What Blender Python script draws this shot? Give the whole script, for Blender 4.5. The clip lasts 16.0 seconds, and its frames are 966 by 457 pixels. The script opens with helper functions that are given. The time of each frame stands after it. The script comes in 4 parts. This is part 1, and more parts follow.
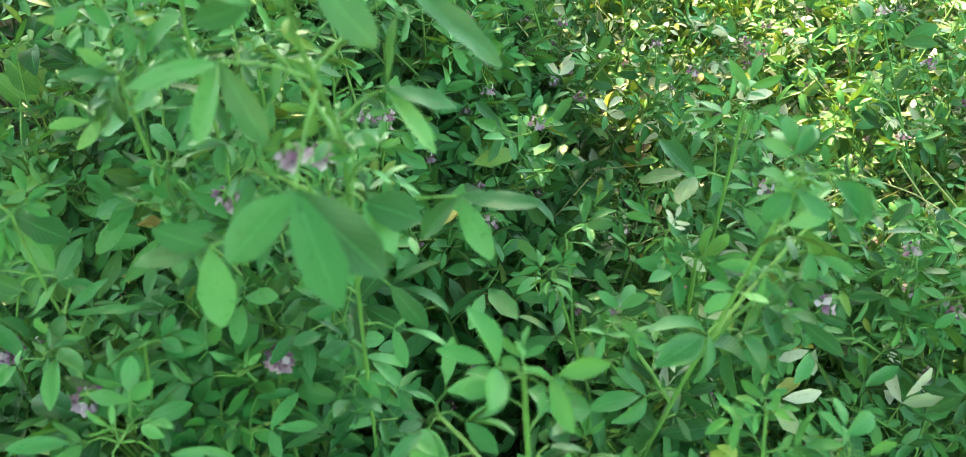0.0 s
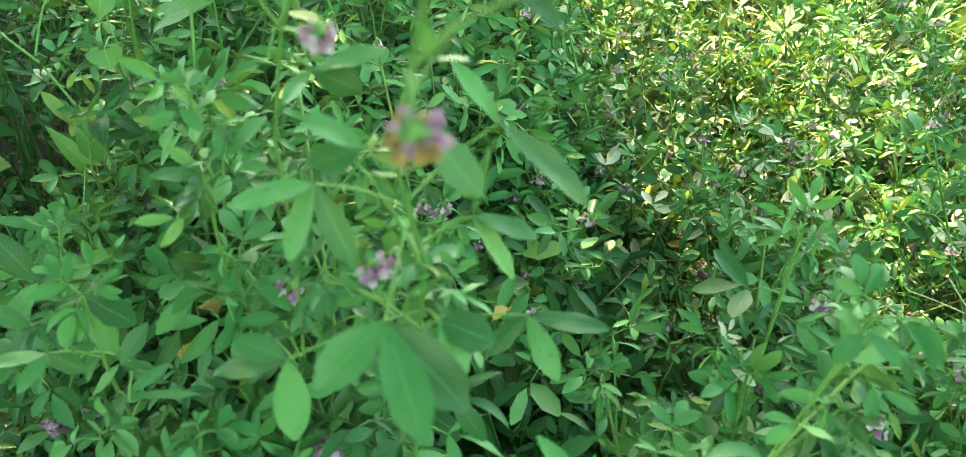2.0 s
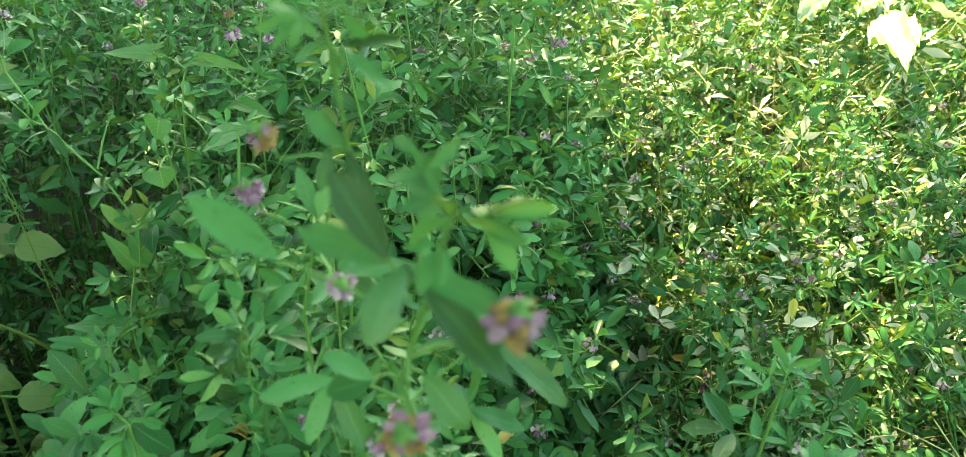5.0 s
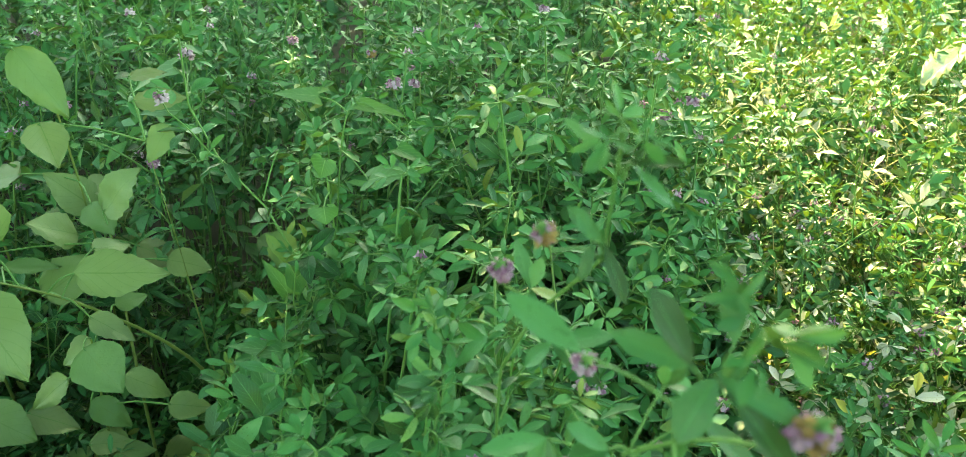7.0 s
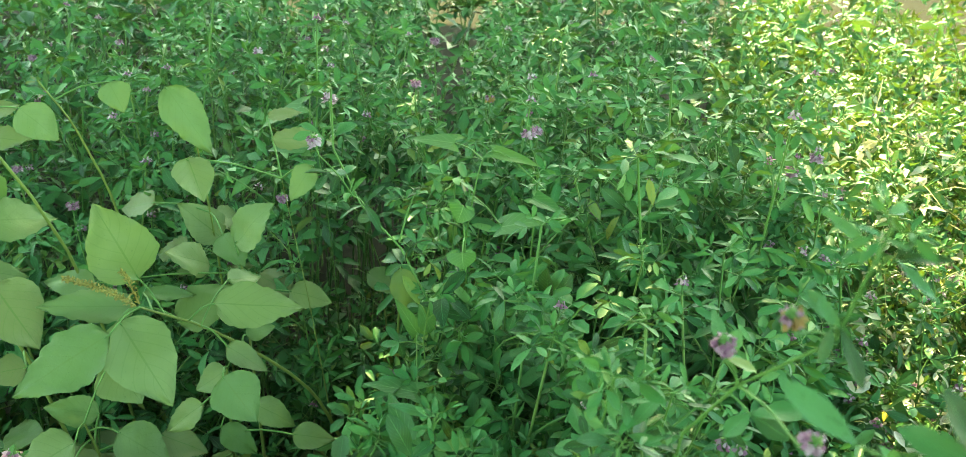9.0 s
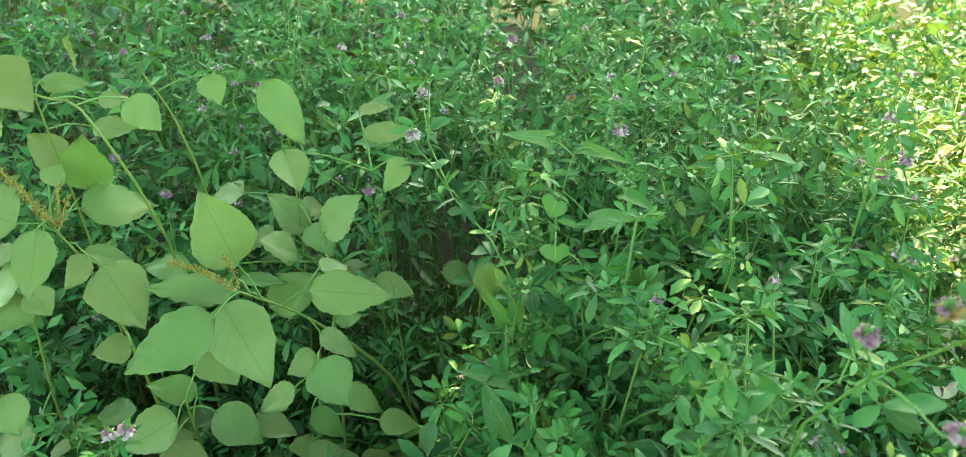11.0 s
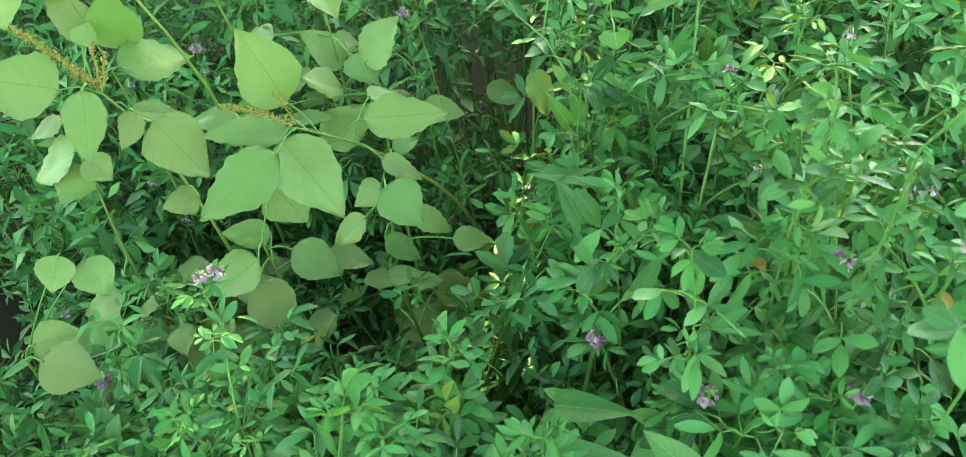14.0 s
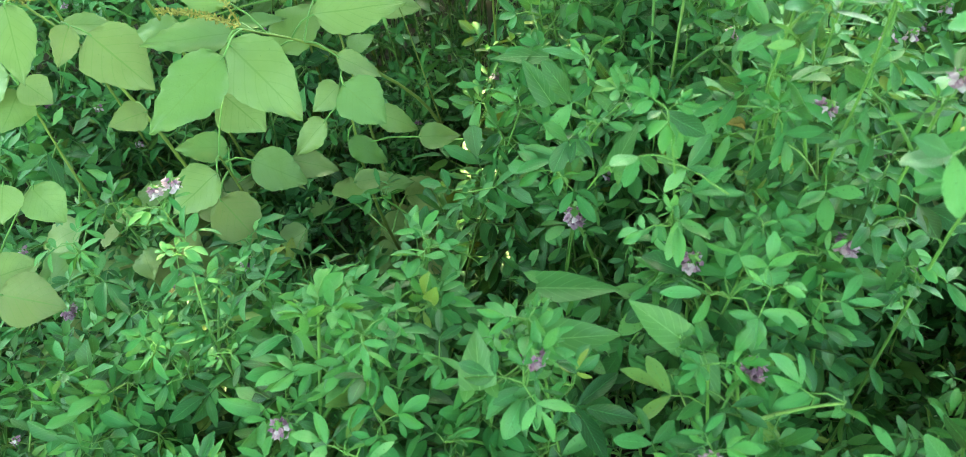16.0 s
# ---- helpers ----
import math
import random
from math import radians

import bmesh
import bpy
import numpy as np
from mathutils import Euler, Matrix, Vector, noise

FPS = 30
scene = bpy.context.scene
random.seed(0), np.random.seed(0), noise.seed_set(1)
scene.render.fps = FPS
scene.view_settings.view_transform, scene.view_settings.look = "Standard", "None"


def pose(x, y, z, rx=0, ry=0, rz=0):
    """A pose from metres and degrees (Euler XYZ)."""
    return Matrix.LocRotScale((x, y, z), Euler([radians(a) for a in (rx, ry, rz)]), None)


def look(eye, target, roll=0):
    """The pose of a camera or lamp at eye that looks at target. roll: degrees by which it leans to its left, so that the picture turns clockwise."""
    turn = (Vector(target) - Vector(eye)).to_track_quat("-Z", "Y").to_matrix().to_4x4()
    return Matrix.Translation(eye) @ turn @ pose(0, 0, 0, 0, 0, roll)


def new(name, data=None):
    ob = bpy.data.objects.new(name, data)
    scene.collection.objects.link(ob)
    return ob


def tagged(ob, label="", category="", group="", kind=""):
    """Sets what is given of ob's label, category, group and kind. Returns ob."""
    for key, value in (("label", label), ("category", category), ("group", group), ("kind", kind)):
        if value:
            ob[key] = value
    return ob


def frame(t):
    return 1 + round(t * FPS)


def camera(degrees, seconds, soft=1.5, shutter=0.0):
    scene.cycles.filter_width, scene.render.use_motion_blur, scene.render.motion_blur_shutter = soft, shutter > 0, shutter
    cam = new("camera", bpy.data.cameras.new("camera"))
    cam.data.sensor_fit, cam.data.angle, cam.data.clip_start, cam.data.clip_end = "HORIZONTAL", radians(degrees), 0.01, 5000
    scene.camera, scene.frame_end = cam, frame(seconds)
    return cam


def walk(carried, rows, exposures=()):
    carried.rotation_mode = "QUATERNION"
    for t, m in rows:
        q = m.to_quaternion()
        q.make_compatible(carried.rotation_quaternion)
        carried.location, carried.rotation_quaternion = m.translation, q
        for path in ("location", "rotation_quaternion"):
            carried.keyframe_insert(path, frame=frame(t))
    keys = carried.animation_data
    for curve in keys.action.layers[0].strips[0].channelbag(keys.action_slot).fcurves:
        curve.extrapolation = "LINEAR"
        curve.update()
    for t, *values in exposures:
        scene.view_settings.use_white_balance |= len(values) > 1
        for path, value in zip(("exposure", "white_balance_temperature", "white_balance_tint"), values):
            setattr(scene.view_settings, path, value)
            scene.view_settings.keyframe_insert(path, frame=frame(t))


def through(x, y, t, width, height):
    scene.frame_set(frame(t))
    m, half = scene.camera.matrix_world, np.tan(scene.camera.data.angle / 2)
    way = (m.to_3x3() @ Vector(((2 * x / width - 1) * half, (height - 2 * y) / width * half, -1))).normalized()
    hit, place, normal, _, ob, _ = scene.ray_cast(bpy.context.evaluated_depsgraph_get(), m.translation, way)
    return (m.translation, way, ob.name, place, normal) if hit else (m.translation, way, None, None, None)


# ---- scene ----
cam = camera(62.3, 16.0, soft=0.5)
METRES, EYE, TILT, LEAN, TURN = 0.55, 0.95, -35.0, 2.0, 0.0
cam.data.dof.use_dof, cam.data.dof.focus_distance, cam.data.dof.aperture_fstop = True, 1.0, 9.5
ROWS = [
    (0.0, 0.0, 0.0, 0.0, 0.0, 0.0, 0.0),
    (0.5, -0.0103, -0.0079, 0.0199, 0.58, 1.32, -0.87),
    (1.0, -0.0037, -0.0053, 0.0383, 0.51, 2.01, -1.04),
    (1.5, -0.0201, -0.0079, 0.0486, 0.87, 3.22, -2.5),
    (2.0, -0.049, -0.0135, 0.0542, 1.25, 4.03, -3.55),
    (2.5, -0.0565, -0.0224, 0.0704, 1.01, 4.81, -4.09),
    (3.0, -0.0657, -0.0464, 0.1039, 1.65, 6.09, -4.88),
    (5.5, -0.0231, -0.1524, 0.192, 3.75, 6.84, -7.17),
    (6.0, -0.06, -0.174, 0.1964, 4.8, 6.59, -8.49),
    (6.5, -0.1222, -0.1959, 0.1997, 6.28, 7.22, -9.94),
    (7.0, -0.1734, -0.222, 0.2056, 7.2, 7.89, -10.92),
    (7.5, -0.2071, -0.2351, 0.2142, 8.3, 8.26, -11.01),
    (8.0, -0.2453, -0.2498, 0.224, 9.08, 9.18, -11.75),
    (8.5, -0.2896, -0.266, 0.2195, 9.75, 9.38, -13.04),
    (9.0, -0.3298, -0.2852, 0.203, 10.65, 9.27, -13.96),
    (11.5, -0.4417, -0.3477, 0.146, 14.07, 8.19, -15.62),
    (12.0, -0.4698, -0.3561, 0.1279, 14.61, 5.99, -14.7),
    (12.5, -0.4795, -0.3441, 0.1058, 14.65, 3.22, -12.44),
    (13.0, -0.4857, -0.3338, 0.0774, 14.97, 1.16, -10.8),
    (13.5, -0.4889, -0.3159, 0.068, 15.15, -1.34, -9.63),
    (14.0, -0.4914, -0.3146, 0.0561, 15.51, -2.69, -8.25),
    (14.5, -0.4952, -0.3011, 0.0428, 15.14, -3.69, -6.85),
    (15.0, -0.5005, -0.2873, 0.0239, 14.49, -4.65, -5.91),
    (15.5, -0.5015, -0.2724, 0.0044, 13.97, -6.43, -4.91),
    (16.0, -0.4943, -0.2606, -0.0098, 13.13, -7.94, -3.91),
]
walk(cam, [(t, pose(0, 0, EYE, TILT, LEAN, TURN) @ pose(METRES * x, METRES * y, METRES * z, 90 + pitch, roll, yaw)) for t, x, y, z, yaw, pitch, roll in ROWS],
     [(0.0, 3.42, 11600, -32), (5.5, 3.01, 11600, -32), (9.0, 3.16, 11600, -32), (12.5, 3.45, 11600, -32), (14.5, 3.77, 11600, -32), (16.0, 3.88, 11600, -32)])

# ---- light ----
SUN_AZ, SUN_EL = radians(-16), radians(41)      # clockwise from +y, above the horizon
to_sun = Vector((math.sin(SUN_AZ) * math.cos(SUN_EL), math.cos(SUN_AZ) * math.cos(SUN_EL), math.sin(SUN_EL)))
world = bpy.data.worlds.new("sky")
scene.world = world
world.use_nodes = True
wn = world.node_tree.nodes
sky = wn.new("ShaderNodeTexSky")
sky.sky_type = "NISHITA"
sky.sun_disc = False
sky.sun_elevation, sky.sun_rotation = SUN_EL, SUN_AZ
world.node_tree.links.new(sky.outputs[0], wn["Background"].inputs[0])
wn["Background"].inputs[1].default_value = 0.15
sun_data = bpy.data.lights.new("sun", "SUN")
sun_data.energy, sun_data.angle, sun_data.color = 5.0, radians(0.53), (1.0, 0.83, 0.61)
sun = new("sun", sun_data)
sun.matrix_world = look(to_sun * 30, (0, 0, 0))


# ---- materials ----
def nodes_of(name):
    m = bpy.data.materials.new(name)
    m.use_nodes = True
    nt = m.node_tree
    nt.nodes.clear()
    out = nt.nodes.new("ShaderNodeOutputMaterial")
    return m, nt, out


def node(nt, kind, **values):
    n = nt.nodes.new(kind)
    for key, value in values.items():
        n.inputs[key].default_value = value
    return n


def ramp(nt, source, stops):
    r = nt.nodes.new("ShaderNodeValToRGB")
    while len(r.color_ramp.elements) < len(stops):
        r.color_ramp.elements.new(0.5)
    for e, (at, colour) in zip(r.color_ramp.elements, stops):
        e.position, e.color = at, (*colour, 1)
    nt.links.new(source, r.inputs[0])
    return r.outputs[0]


def blend(nt, fac, a, b, mode="MIX"):
    m = nt.nodes.new("ShaderNodeMix")
    m.data_type, m.blend_type = "RGBA", mode
    for value, socket in ((fac, m.inputs[0]), (a, m.inputs[6]), (b, m.inputs[7])):
        if isinstance(value, bpy.types.NodeSocket):
            nt.links.new(value, socket)
        elif isinstance(value, (int, float)):
            socket.default_value = value
        else:
            socket.default_value = (*value, 1)
    return m.outputs[2]


def calc(nt, op, a, b=0.0, c=0.0):
    m = nt.nodes.new("ShaderNodeMath")
    m.operation = op
    for value, socket in zip((a, b, c), m.inputs):
        if isinstance(value, bpy.types.NodeSocket):
            nt.links.new(value, socket)
        else:
            socket.default_value = value
    return m.outputs[0]


def leaf_material(name, stops, vein, spot, through_colour, gloss, veins, clear=0.35, spots=0.66, through=0.28):
    """A leaf: colour by leaf, blotches, midrib and side veins along its own length, light that comes through it."""
    m, nt, out = nodes_of(name)
    link = nt.links.new
    geo = nt.nodes.new("ShaderNodeNewGeometry")
    info = nt.nodes.new("ShaderNodeObjectInfo")
    uv = nt.nodes.new("ShaderNodeUVMap")
    uv.uv_map = "UVMap"
    sep = nt.nodes.new("ShaderNodeSeparateXYZ")
    link(uv.outputs[0], sep.inputs[0])
    who = calc(nt, "FRACT", calc(nt, "ADD", geo.outputs["Random Per Island"], info.outputs["Random"]))
    base = ramp(nt, who, stops)
    big = node(nt, "ShaderNodeTexNoise", Scale=60.0, Detail=3.0)
    link(geo.outputs["Position"], big.inputs["Vector"])
    base = blend(nt, calc(nt, "MULTIPLY", big.outputs["Fac"], 0.5), base, blend(nt, 1.0, base, (0.62, 0.7, 0.55), "MULTIPLY"))
    fine = node(nt, "ShaderNodeTexNoise", Scale=420.0, Detail=2.0)
    link(geo.outputs["Position"], fine.inputs["Vector"])
    speck = calc(nt, "GREATER_THAN", fine.outputs["Fac"], spots)
    base = blend(nt, calc(nt, "MULTIPLY", speck, 0.45), base, spot)
    across = calc(nt, "ABSOLUTE", calc(nt, "SUBTRACT", sep.outputs[0], 0.5))
    rib = calc(nt, "LESS_THAN", across, 0.015)
    # side veins run forward from the midrib
    phase = calc(nt, "SUBTRACT", calc(nt, "MULTIPLY", sep.outputs[1], veins), calc(nt, "MULTIPLY", across, veins * 0.7))
    side = calc(nt, "LESS_THAN", calc(nt, "ABSOLUTE", calc(nt, "SUBTRACT", calc(nt, "FRACT", phase), 0.5)), 0.055)
    base = blend(nt, calc(nt, "MULTIPLY", side, 0.3), base, vein)
    base = blend(nt, calc(nt, "MULTIPLY", rib, 0.7), base, vein)
    bump = node(nt, "ShaderNodeBump", Strength=0.35, Distance=0.0007)
    link(calc(nt, "ADD", calc(nt, "MULTIPLY", side, -0.6), fine.outputs["Fac"]), bump.inputs["Height"])
    p = node(nt, "ShaderNodeBsdfPrincipled", Roughness=gloss)
    p.inputs["Specular IOR Level"].default_value = clear
    link(base, p.inputs["Base Color"])
    link(bump.outputs[0], p.inputs["Normal"])
    tr = nt.nodes.new("ShaderNodeBsdfTranslucent")
    link(blend(nt, 1.0, blend(nt, 0.5, base, through_colour), (1.35, 1.35, 1.35), "MULTIPLY"), tr.inputs["Color"])
    mix = node(nt, "ShaderNodeMixShader", Fac=through)
    link(p.outputs[0], mix.inputs[1])
    link(tr.outputs[0], mix.inputs[2])
    link(mix.outputs[0], out.inputs[0])
    return m


def plain_material(name, stops, rough, scale=90.0, through=0.0, relief=0.3, sheen=0.3):
    """Stem, petal, soil: two scales of noise through a ramp, with relief."""
    m, nt, out = nodes_of(name)
    link = nt.links.new
    geo = nt.nodes.new("ShaderNodeNewGeometry")
    big = node(nt, "ShaderNodeTexNoise", Scale=scale, Detail=6.0, Roughness=0.65)
    link(geo.outputs["Position"], big.inputs["Vector"])
    mixed = calc(nt, "ADD", calc(nt, "MULTIPLY", big.outputs["Fac"], 0.6), calc(nt, "MULTIPLY", geo.outputs["Random Per Island"], 0.45))
    base = ramp(nt, mixed, stops)
    bump = node(nt, "ShaderNodeBump", Strength=relief, Distance=0.002)
    link(big.outputs["Fac"], bump.inputs["Height"])
    p = node(nt, "ShaderNodeBsdfPrincipled", Roughness=rough)
    p.inputs["Specular IOR Level"].default_value = sheen
    link(base, p.inputs["Base Color"])
    link(bump.outputs[0], p.inputs["Normal"])
    if through:
        tr = nt.nodes.new("ShaderNodeBsdfTranslucent")
        link(base, tr.inputs["Color"])
        mix = node(nt, "ShaderNodeMixShader", Fac=through)
        link(p.outputs[0], mix.inputs[1])
        link(tr.outputs[0], mix.inputs[2])
        link(mix.outputs[0], out.inputs[0])
    else:
        link(p.outputs[0], out.inputs[0])
    return m


ALFALFA = leaf_material("alfalfa_leaf", [(0.0, (0.013, 0.054, 0.019)), (0.4, (0.034, 0.118, 0.041)), (0.8, (0.074, 0.204, 0.074)), (0.96, (0.108, 0.246, 0.084)), (1.0, (0.18, 0.21, 0.05))],
                        (0.090, 0.235, 0.090), (0.012, 0.054, 0.018), (0.25, 0.25, 0.02), 0.34, 9.0, 0.25, 0.66, 0.11)
YOUNG = leaf_material("young_alfalfa_leaf", [(0.0, (0.030, 0.130, 0.040)), (0.5, (0.042, 0.165, 0.052)), (1.0, (0.070, 0.205, 0.056))],
                      (0.085, 0.22, 0.06), (0.04, 0.12, 0.03), (0.26, 0.26, 0.02), 0.44, 9.0, 0.26, 0.66, 0.16)
# cream stops put sun glare into the colour; last two are yellowed leaves
GLARE_YELLOWED = leaf_material("glare_yellowed_leaf", [(0.0, (0.26, 0.31, 0.20)), (0.4, (0.50, 0.47, 0.42)), (0.86, (0.66, 0.60, 0.56)), (0.91, (0.46, 0.40, 0.07)), (1.0, (0.52, 0.44, 0.06))],
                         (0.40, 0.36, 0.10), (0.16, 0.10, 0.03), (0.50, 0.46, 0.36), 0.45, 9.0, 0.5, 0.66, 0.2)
AMARANTH = leaf_material("amaranth_leaf", [(0.0, (0.112, 0.190, 0.062)), (0.2, (0.130, 0.200, 0.064)), (0.65, (0.172, 0.226, 0.086)), (0.85, (0.165, 0.200, 0.078)), (1.0, (0.155, 0.174, 0.070))],
                         (0.100, 0.165, 0.045), (0.06, 0.11, 0.03), (0.15, 0.22, 0.03), 0.45, 7.0, 0.4, 0.72, 0.16)
BINDWEED = leaf_material("bindweed_leaf", [(0.0, (0.040, 0.125, 0.034)), (0.6, (0.060, 0.158, 0.042)), (1.0, (0.095, 0.185, 0.046))],
                         (0.16, 0.28, 0.10), (0.05, 0.12, 0.03), (0.13, 0.26, 0.03), 0.45, 6.0, 0.45, 0.7)
DRY_LEAF = leaf_material("dry_leaf", [(0.0, (0.22, 0.13, 0.05)), (0.5, (0.34, 0.22, 0.08)), (1.0, (0.45, 0.36, 0.12))],
                         (0.40, 0.30, 0.14), (0.10, 0.05, 0.02), (0.3, 0.2, 0.05), 0.7, 8.0, 0.3)
STEM = plain_material("green_stem", [(0.2, (0.055, 0.14, 0.036)), (0.6, (0.105, 0.205, 0.055)), (0.9, (0.20, 0.26, 0.09))], 0.5, 70.0)
STRAW = plain_material("straw", [(0.2, (0.28, 0.24, 0.12)), (0.6, (0.42, 0.37, 0.20)), (0.9, (0.55, 0.50, 0.32))], 0.7, 80.0)
WOODY = plain_material("amaranth_stem", [(0.2, (0.09, 0.14, 0.035)), (0.6, (0.15, 0.19, 0.05)), (0.9, (0.22, 0.18, 0.07))], 0.5, 60.0)
SEED = plain_material("seed_spike", [(0.2, (0.17, 0.16, 0.05)), (0.6, (0.31, 0.26, 0.08)), (0.9, (0.43, 0.34, 0.14))], 0.7, 300.0, 0.2)
PETAL = plain_material("purple_petal", [(0.15, (0.13, 0.045, 0.12)), (0.5, (0.28, 0.13, 0.24)), (0.9, (0.50, 0.34, 0.44))], 0.55, 200.0, 0.3)
PALE_PETAL = plain_material("pale_petal", [(0.15, (0.36, 0.22, 0.34)), (0.5, (0.50, 0.36, 0.47)), (0.9, (0.66, 0.56, 0.62))], 0.55, 200.0, 0.3)
WILTED = plain_material("wilted_petal", [(0.15, (0.10, 0.05, 0.02)), (0.5, (0.26, 0.15, 0.06)), (0.9, (0.42, 0.30, 0.12))], 0.7, 200.0, 0.2)
# near black, below real soil: shade under the stand put into the colour
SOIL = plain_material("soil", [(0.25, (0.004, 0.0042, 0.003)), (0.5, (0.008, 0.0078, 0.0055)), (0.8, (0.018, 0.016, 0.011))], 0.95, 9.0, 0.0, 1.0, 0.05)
BARK = plain_material("bark", [(0.2, (0.05, 0.035, 0.02)), (0.6, (0.12, 0.09, 0.06)), (0.9, (0.2, 0.16, 0.11))], 0.9, 12.0, 0.0, 0.9)
TREE_LEAF = plain_material("tree_leaf", [(0.2, (0.03, 0.07, 0.02)), (0.6, (0.05, 0.11, 0.03)), (0.9, (0.08, 0.14, 0.04))], 0.5, 3.0, 0.15)


# ---- mesh tools ----
class Geo:
    """Gathers quads with their leaf coordinates and materials, then makes one mesh of them."""

    def __init__(self):
        self.v, self.f, self.uv, self.m, self.n = [], [], [], [], 0

    def add(self, v, f, uv, m):
        self.v.append(np.asarray(v, float))
        self.f.append(np.asarray(f, int) + self.n)
        self.uv.append(np.asarray(uv, float))
        self.m.append(np.full(len(f), m) if np.isscalar(m) else np.asarray(m))
        self.n += len(v)

    def stamp(self, other, mats):
        """Copies of another Geo at each of the k x 4 x 4 matrices."""
        v, f, uv, m = other.arrays()
        mats = np.asarray(mats, float)
        k = len(mats)
        if not k:
            return
        vs = np.einsum("kij,nj->kni", mats[:, :3, :3], v) + mats[:, None, :3, 3]
        fs = f[None] + (np.arange(k) * len(v))[:, None, None]
        self.add(vs.reshape(-1, 3), fs.reshape(-1, 4), np.tile(uv, (k, 1)), np.tile(m, k))

    def arrays(self):
        return np.concatenate(self.v), np.concatenate(self.f), np.concatenate(self.uv), np.concatenate(self.m)

    def mesh(self, name, materials):
        v, f, uv, m = self.arrays()
        me = bpy.data.meshes.new(name)
        me.vertices.add(len(v))
        me.vertices.foreach_set("co", v.astype(np.float32).ravel())
        me.loops.add(f.size)
        me.loops.foreach_set("vertex_index", f.astype(np.int32).ravel())
        me.polygons.add(len(f))
        me.polygons.foreach_set("loop_start", np.arange(0, f.size, 4, dtype=np.int32))
        me.polygons.foreach_set("material_index", m.astype(np.int32))
        me.polygons.foreach_set("use_smooth", np.ones(len(f), bool))
        layer = me.uv_layers.new(name="UVMap")
        layer.data.foreach_set("uv", uv[f.ravel()].astype(np.float32).ravel())
        for material in materials:
            me.materials.append(material)
        me.update(calc_edges=True)
        return me


def unit(v):
    v = np.asarray(v, float)
    return v / (np.linalg.norm(v) + 1e-9)


def axes(at, along, up, size=1.0):
    """A 4 x 4 matrix: y runs along, z is as near to up as it can be."""
    y = unit(along)
    x = unit(np.cross(y, up))
    z = np.cross(x, y)
    m = np.eye(4)
    m[:3, 0], m[:3, 1], m[:3, 2], m[:3, 3] = x * size, y * size, z * size, at
    return m


def blade(length, width, shape, rows, cols, fold=0.25, curl=0.15, wave=0.0, twist=0.0, seed=0):
    """A leaf blade along +y from the origin, facing +z. shape(s): half width from 0 to 1 along it. cols: cells across, even."""
    rng = random.Random(seed)
    ph = rng.uniform(0, 6.3)
    v, uv, f = [], [], []
    for i in range(rows + 1):
        s = i / rows if rows > 3 else ((0, 0.55, 1.0), (0, 0.30, 0.74, 1.0))[rows - 2][i] if rows > 1 else i
        w = max(shape(s), 0.012) * width / 2
        for j in range(cols + 1):
            u = 2 * j / cols - 1
            z = fold * abs(u) * w - curl * s * s * length + wave * length * abs(u) * math.sin(9 * s + ph + (2 if u > 0 else 0))
            a = twist * s
            x = u * w
            v.append((x * math.cos(a) - z * math.sin(a) * 0.3, s * length * (1 - 0.25 * abs(curl) * s), z * math.cos(a) + x * math.sin(a)))
            uv.append((j / cols, s))
    for i in range(rows):
        for j in range(cols):
            a = i * (cols + 1) + j
            f.append((a, a + 1, a + cols + 2, a + cols + 1))
    return np.array(v), np.array(f), np.array(uv)


def tube(points, radii, sides=4):
    """A bent, tapered tube."""
    p = np.asarray(points, float)
    v, uv, f = [], [], []
    for i in range(len(p)):
        d = unit(p[min(i + 1, len(p) - 1)] - p[max(i - 1, 0)])
        side = unit(np.cross(d, (0.31, 0.92, 0.12)))
        other = np.cross(d, side)
        for j in range(sides):
            a = 2 * math.pi * j / sides
            v.append(p[i] + radii[i] * (math.cos(a) * side + math.sin(a) * other))
            uv.append((j / sides, i / max(len(p) - 1, 1)))
    for i in range(len(p) - 1):
        for j in range(sides):
            k = (j + 1) % sides
            f.append((i * sides + j, i * sides + k, (i + 1) * sides + k, (i + 1) * sides + j))
    return np.array(v), np.array(f), np.array(uv)


def bend(points, count):
    """A smooth line through a few points."""
    p = [np.asarray(q, float) for q in points]
    p = [2 * p[0] - p[1]] + p + [2 * p[-1] - p[-2]]
    line = []
    for i in range(count):
        s = i / (count - 1) * (len(p) - 3)
        k = min(int(s), len(p) - 4)
        t = s - k
        a, b, c, d = p[k:k + 4]
        line.append(0.5 * (2 * b + (c - a) * t + (2 * a - 5 * b + 4 * c - d) * t * t + (3 * b - a - 3 * c + d) * t ** 3))
    return np.array(line)


def part(name, data, parent, m=None, label=""):
    """A mesh as a part under a thing, at the pose m in the thing's own space."""
    ob = new(name, data)
    ob.parent = parent
    if m is not None:
        ob.matrix_basis = Matrix(np.asarray(m).tolist())
    if label:
        tagged(ob, label)
    return ob


# ---- leaves and flowers, built once ----
def alfalfa_shape(s):
    """Widest past the middle, with a blunt end."""
    if s < 0.6:
        return math.sin(math.pi / 2 * (s / 0.6) ** 0.85)
    return max(math.cos(math.pi / 2 * (s - 0.6) / 0.4), 0.0) ** 0.72 + (0.17 if s > 0.99 else 0.0)


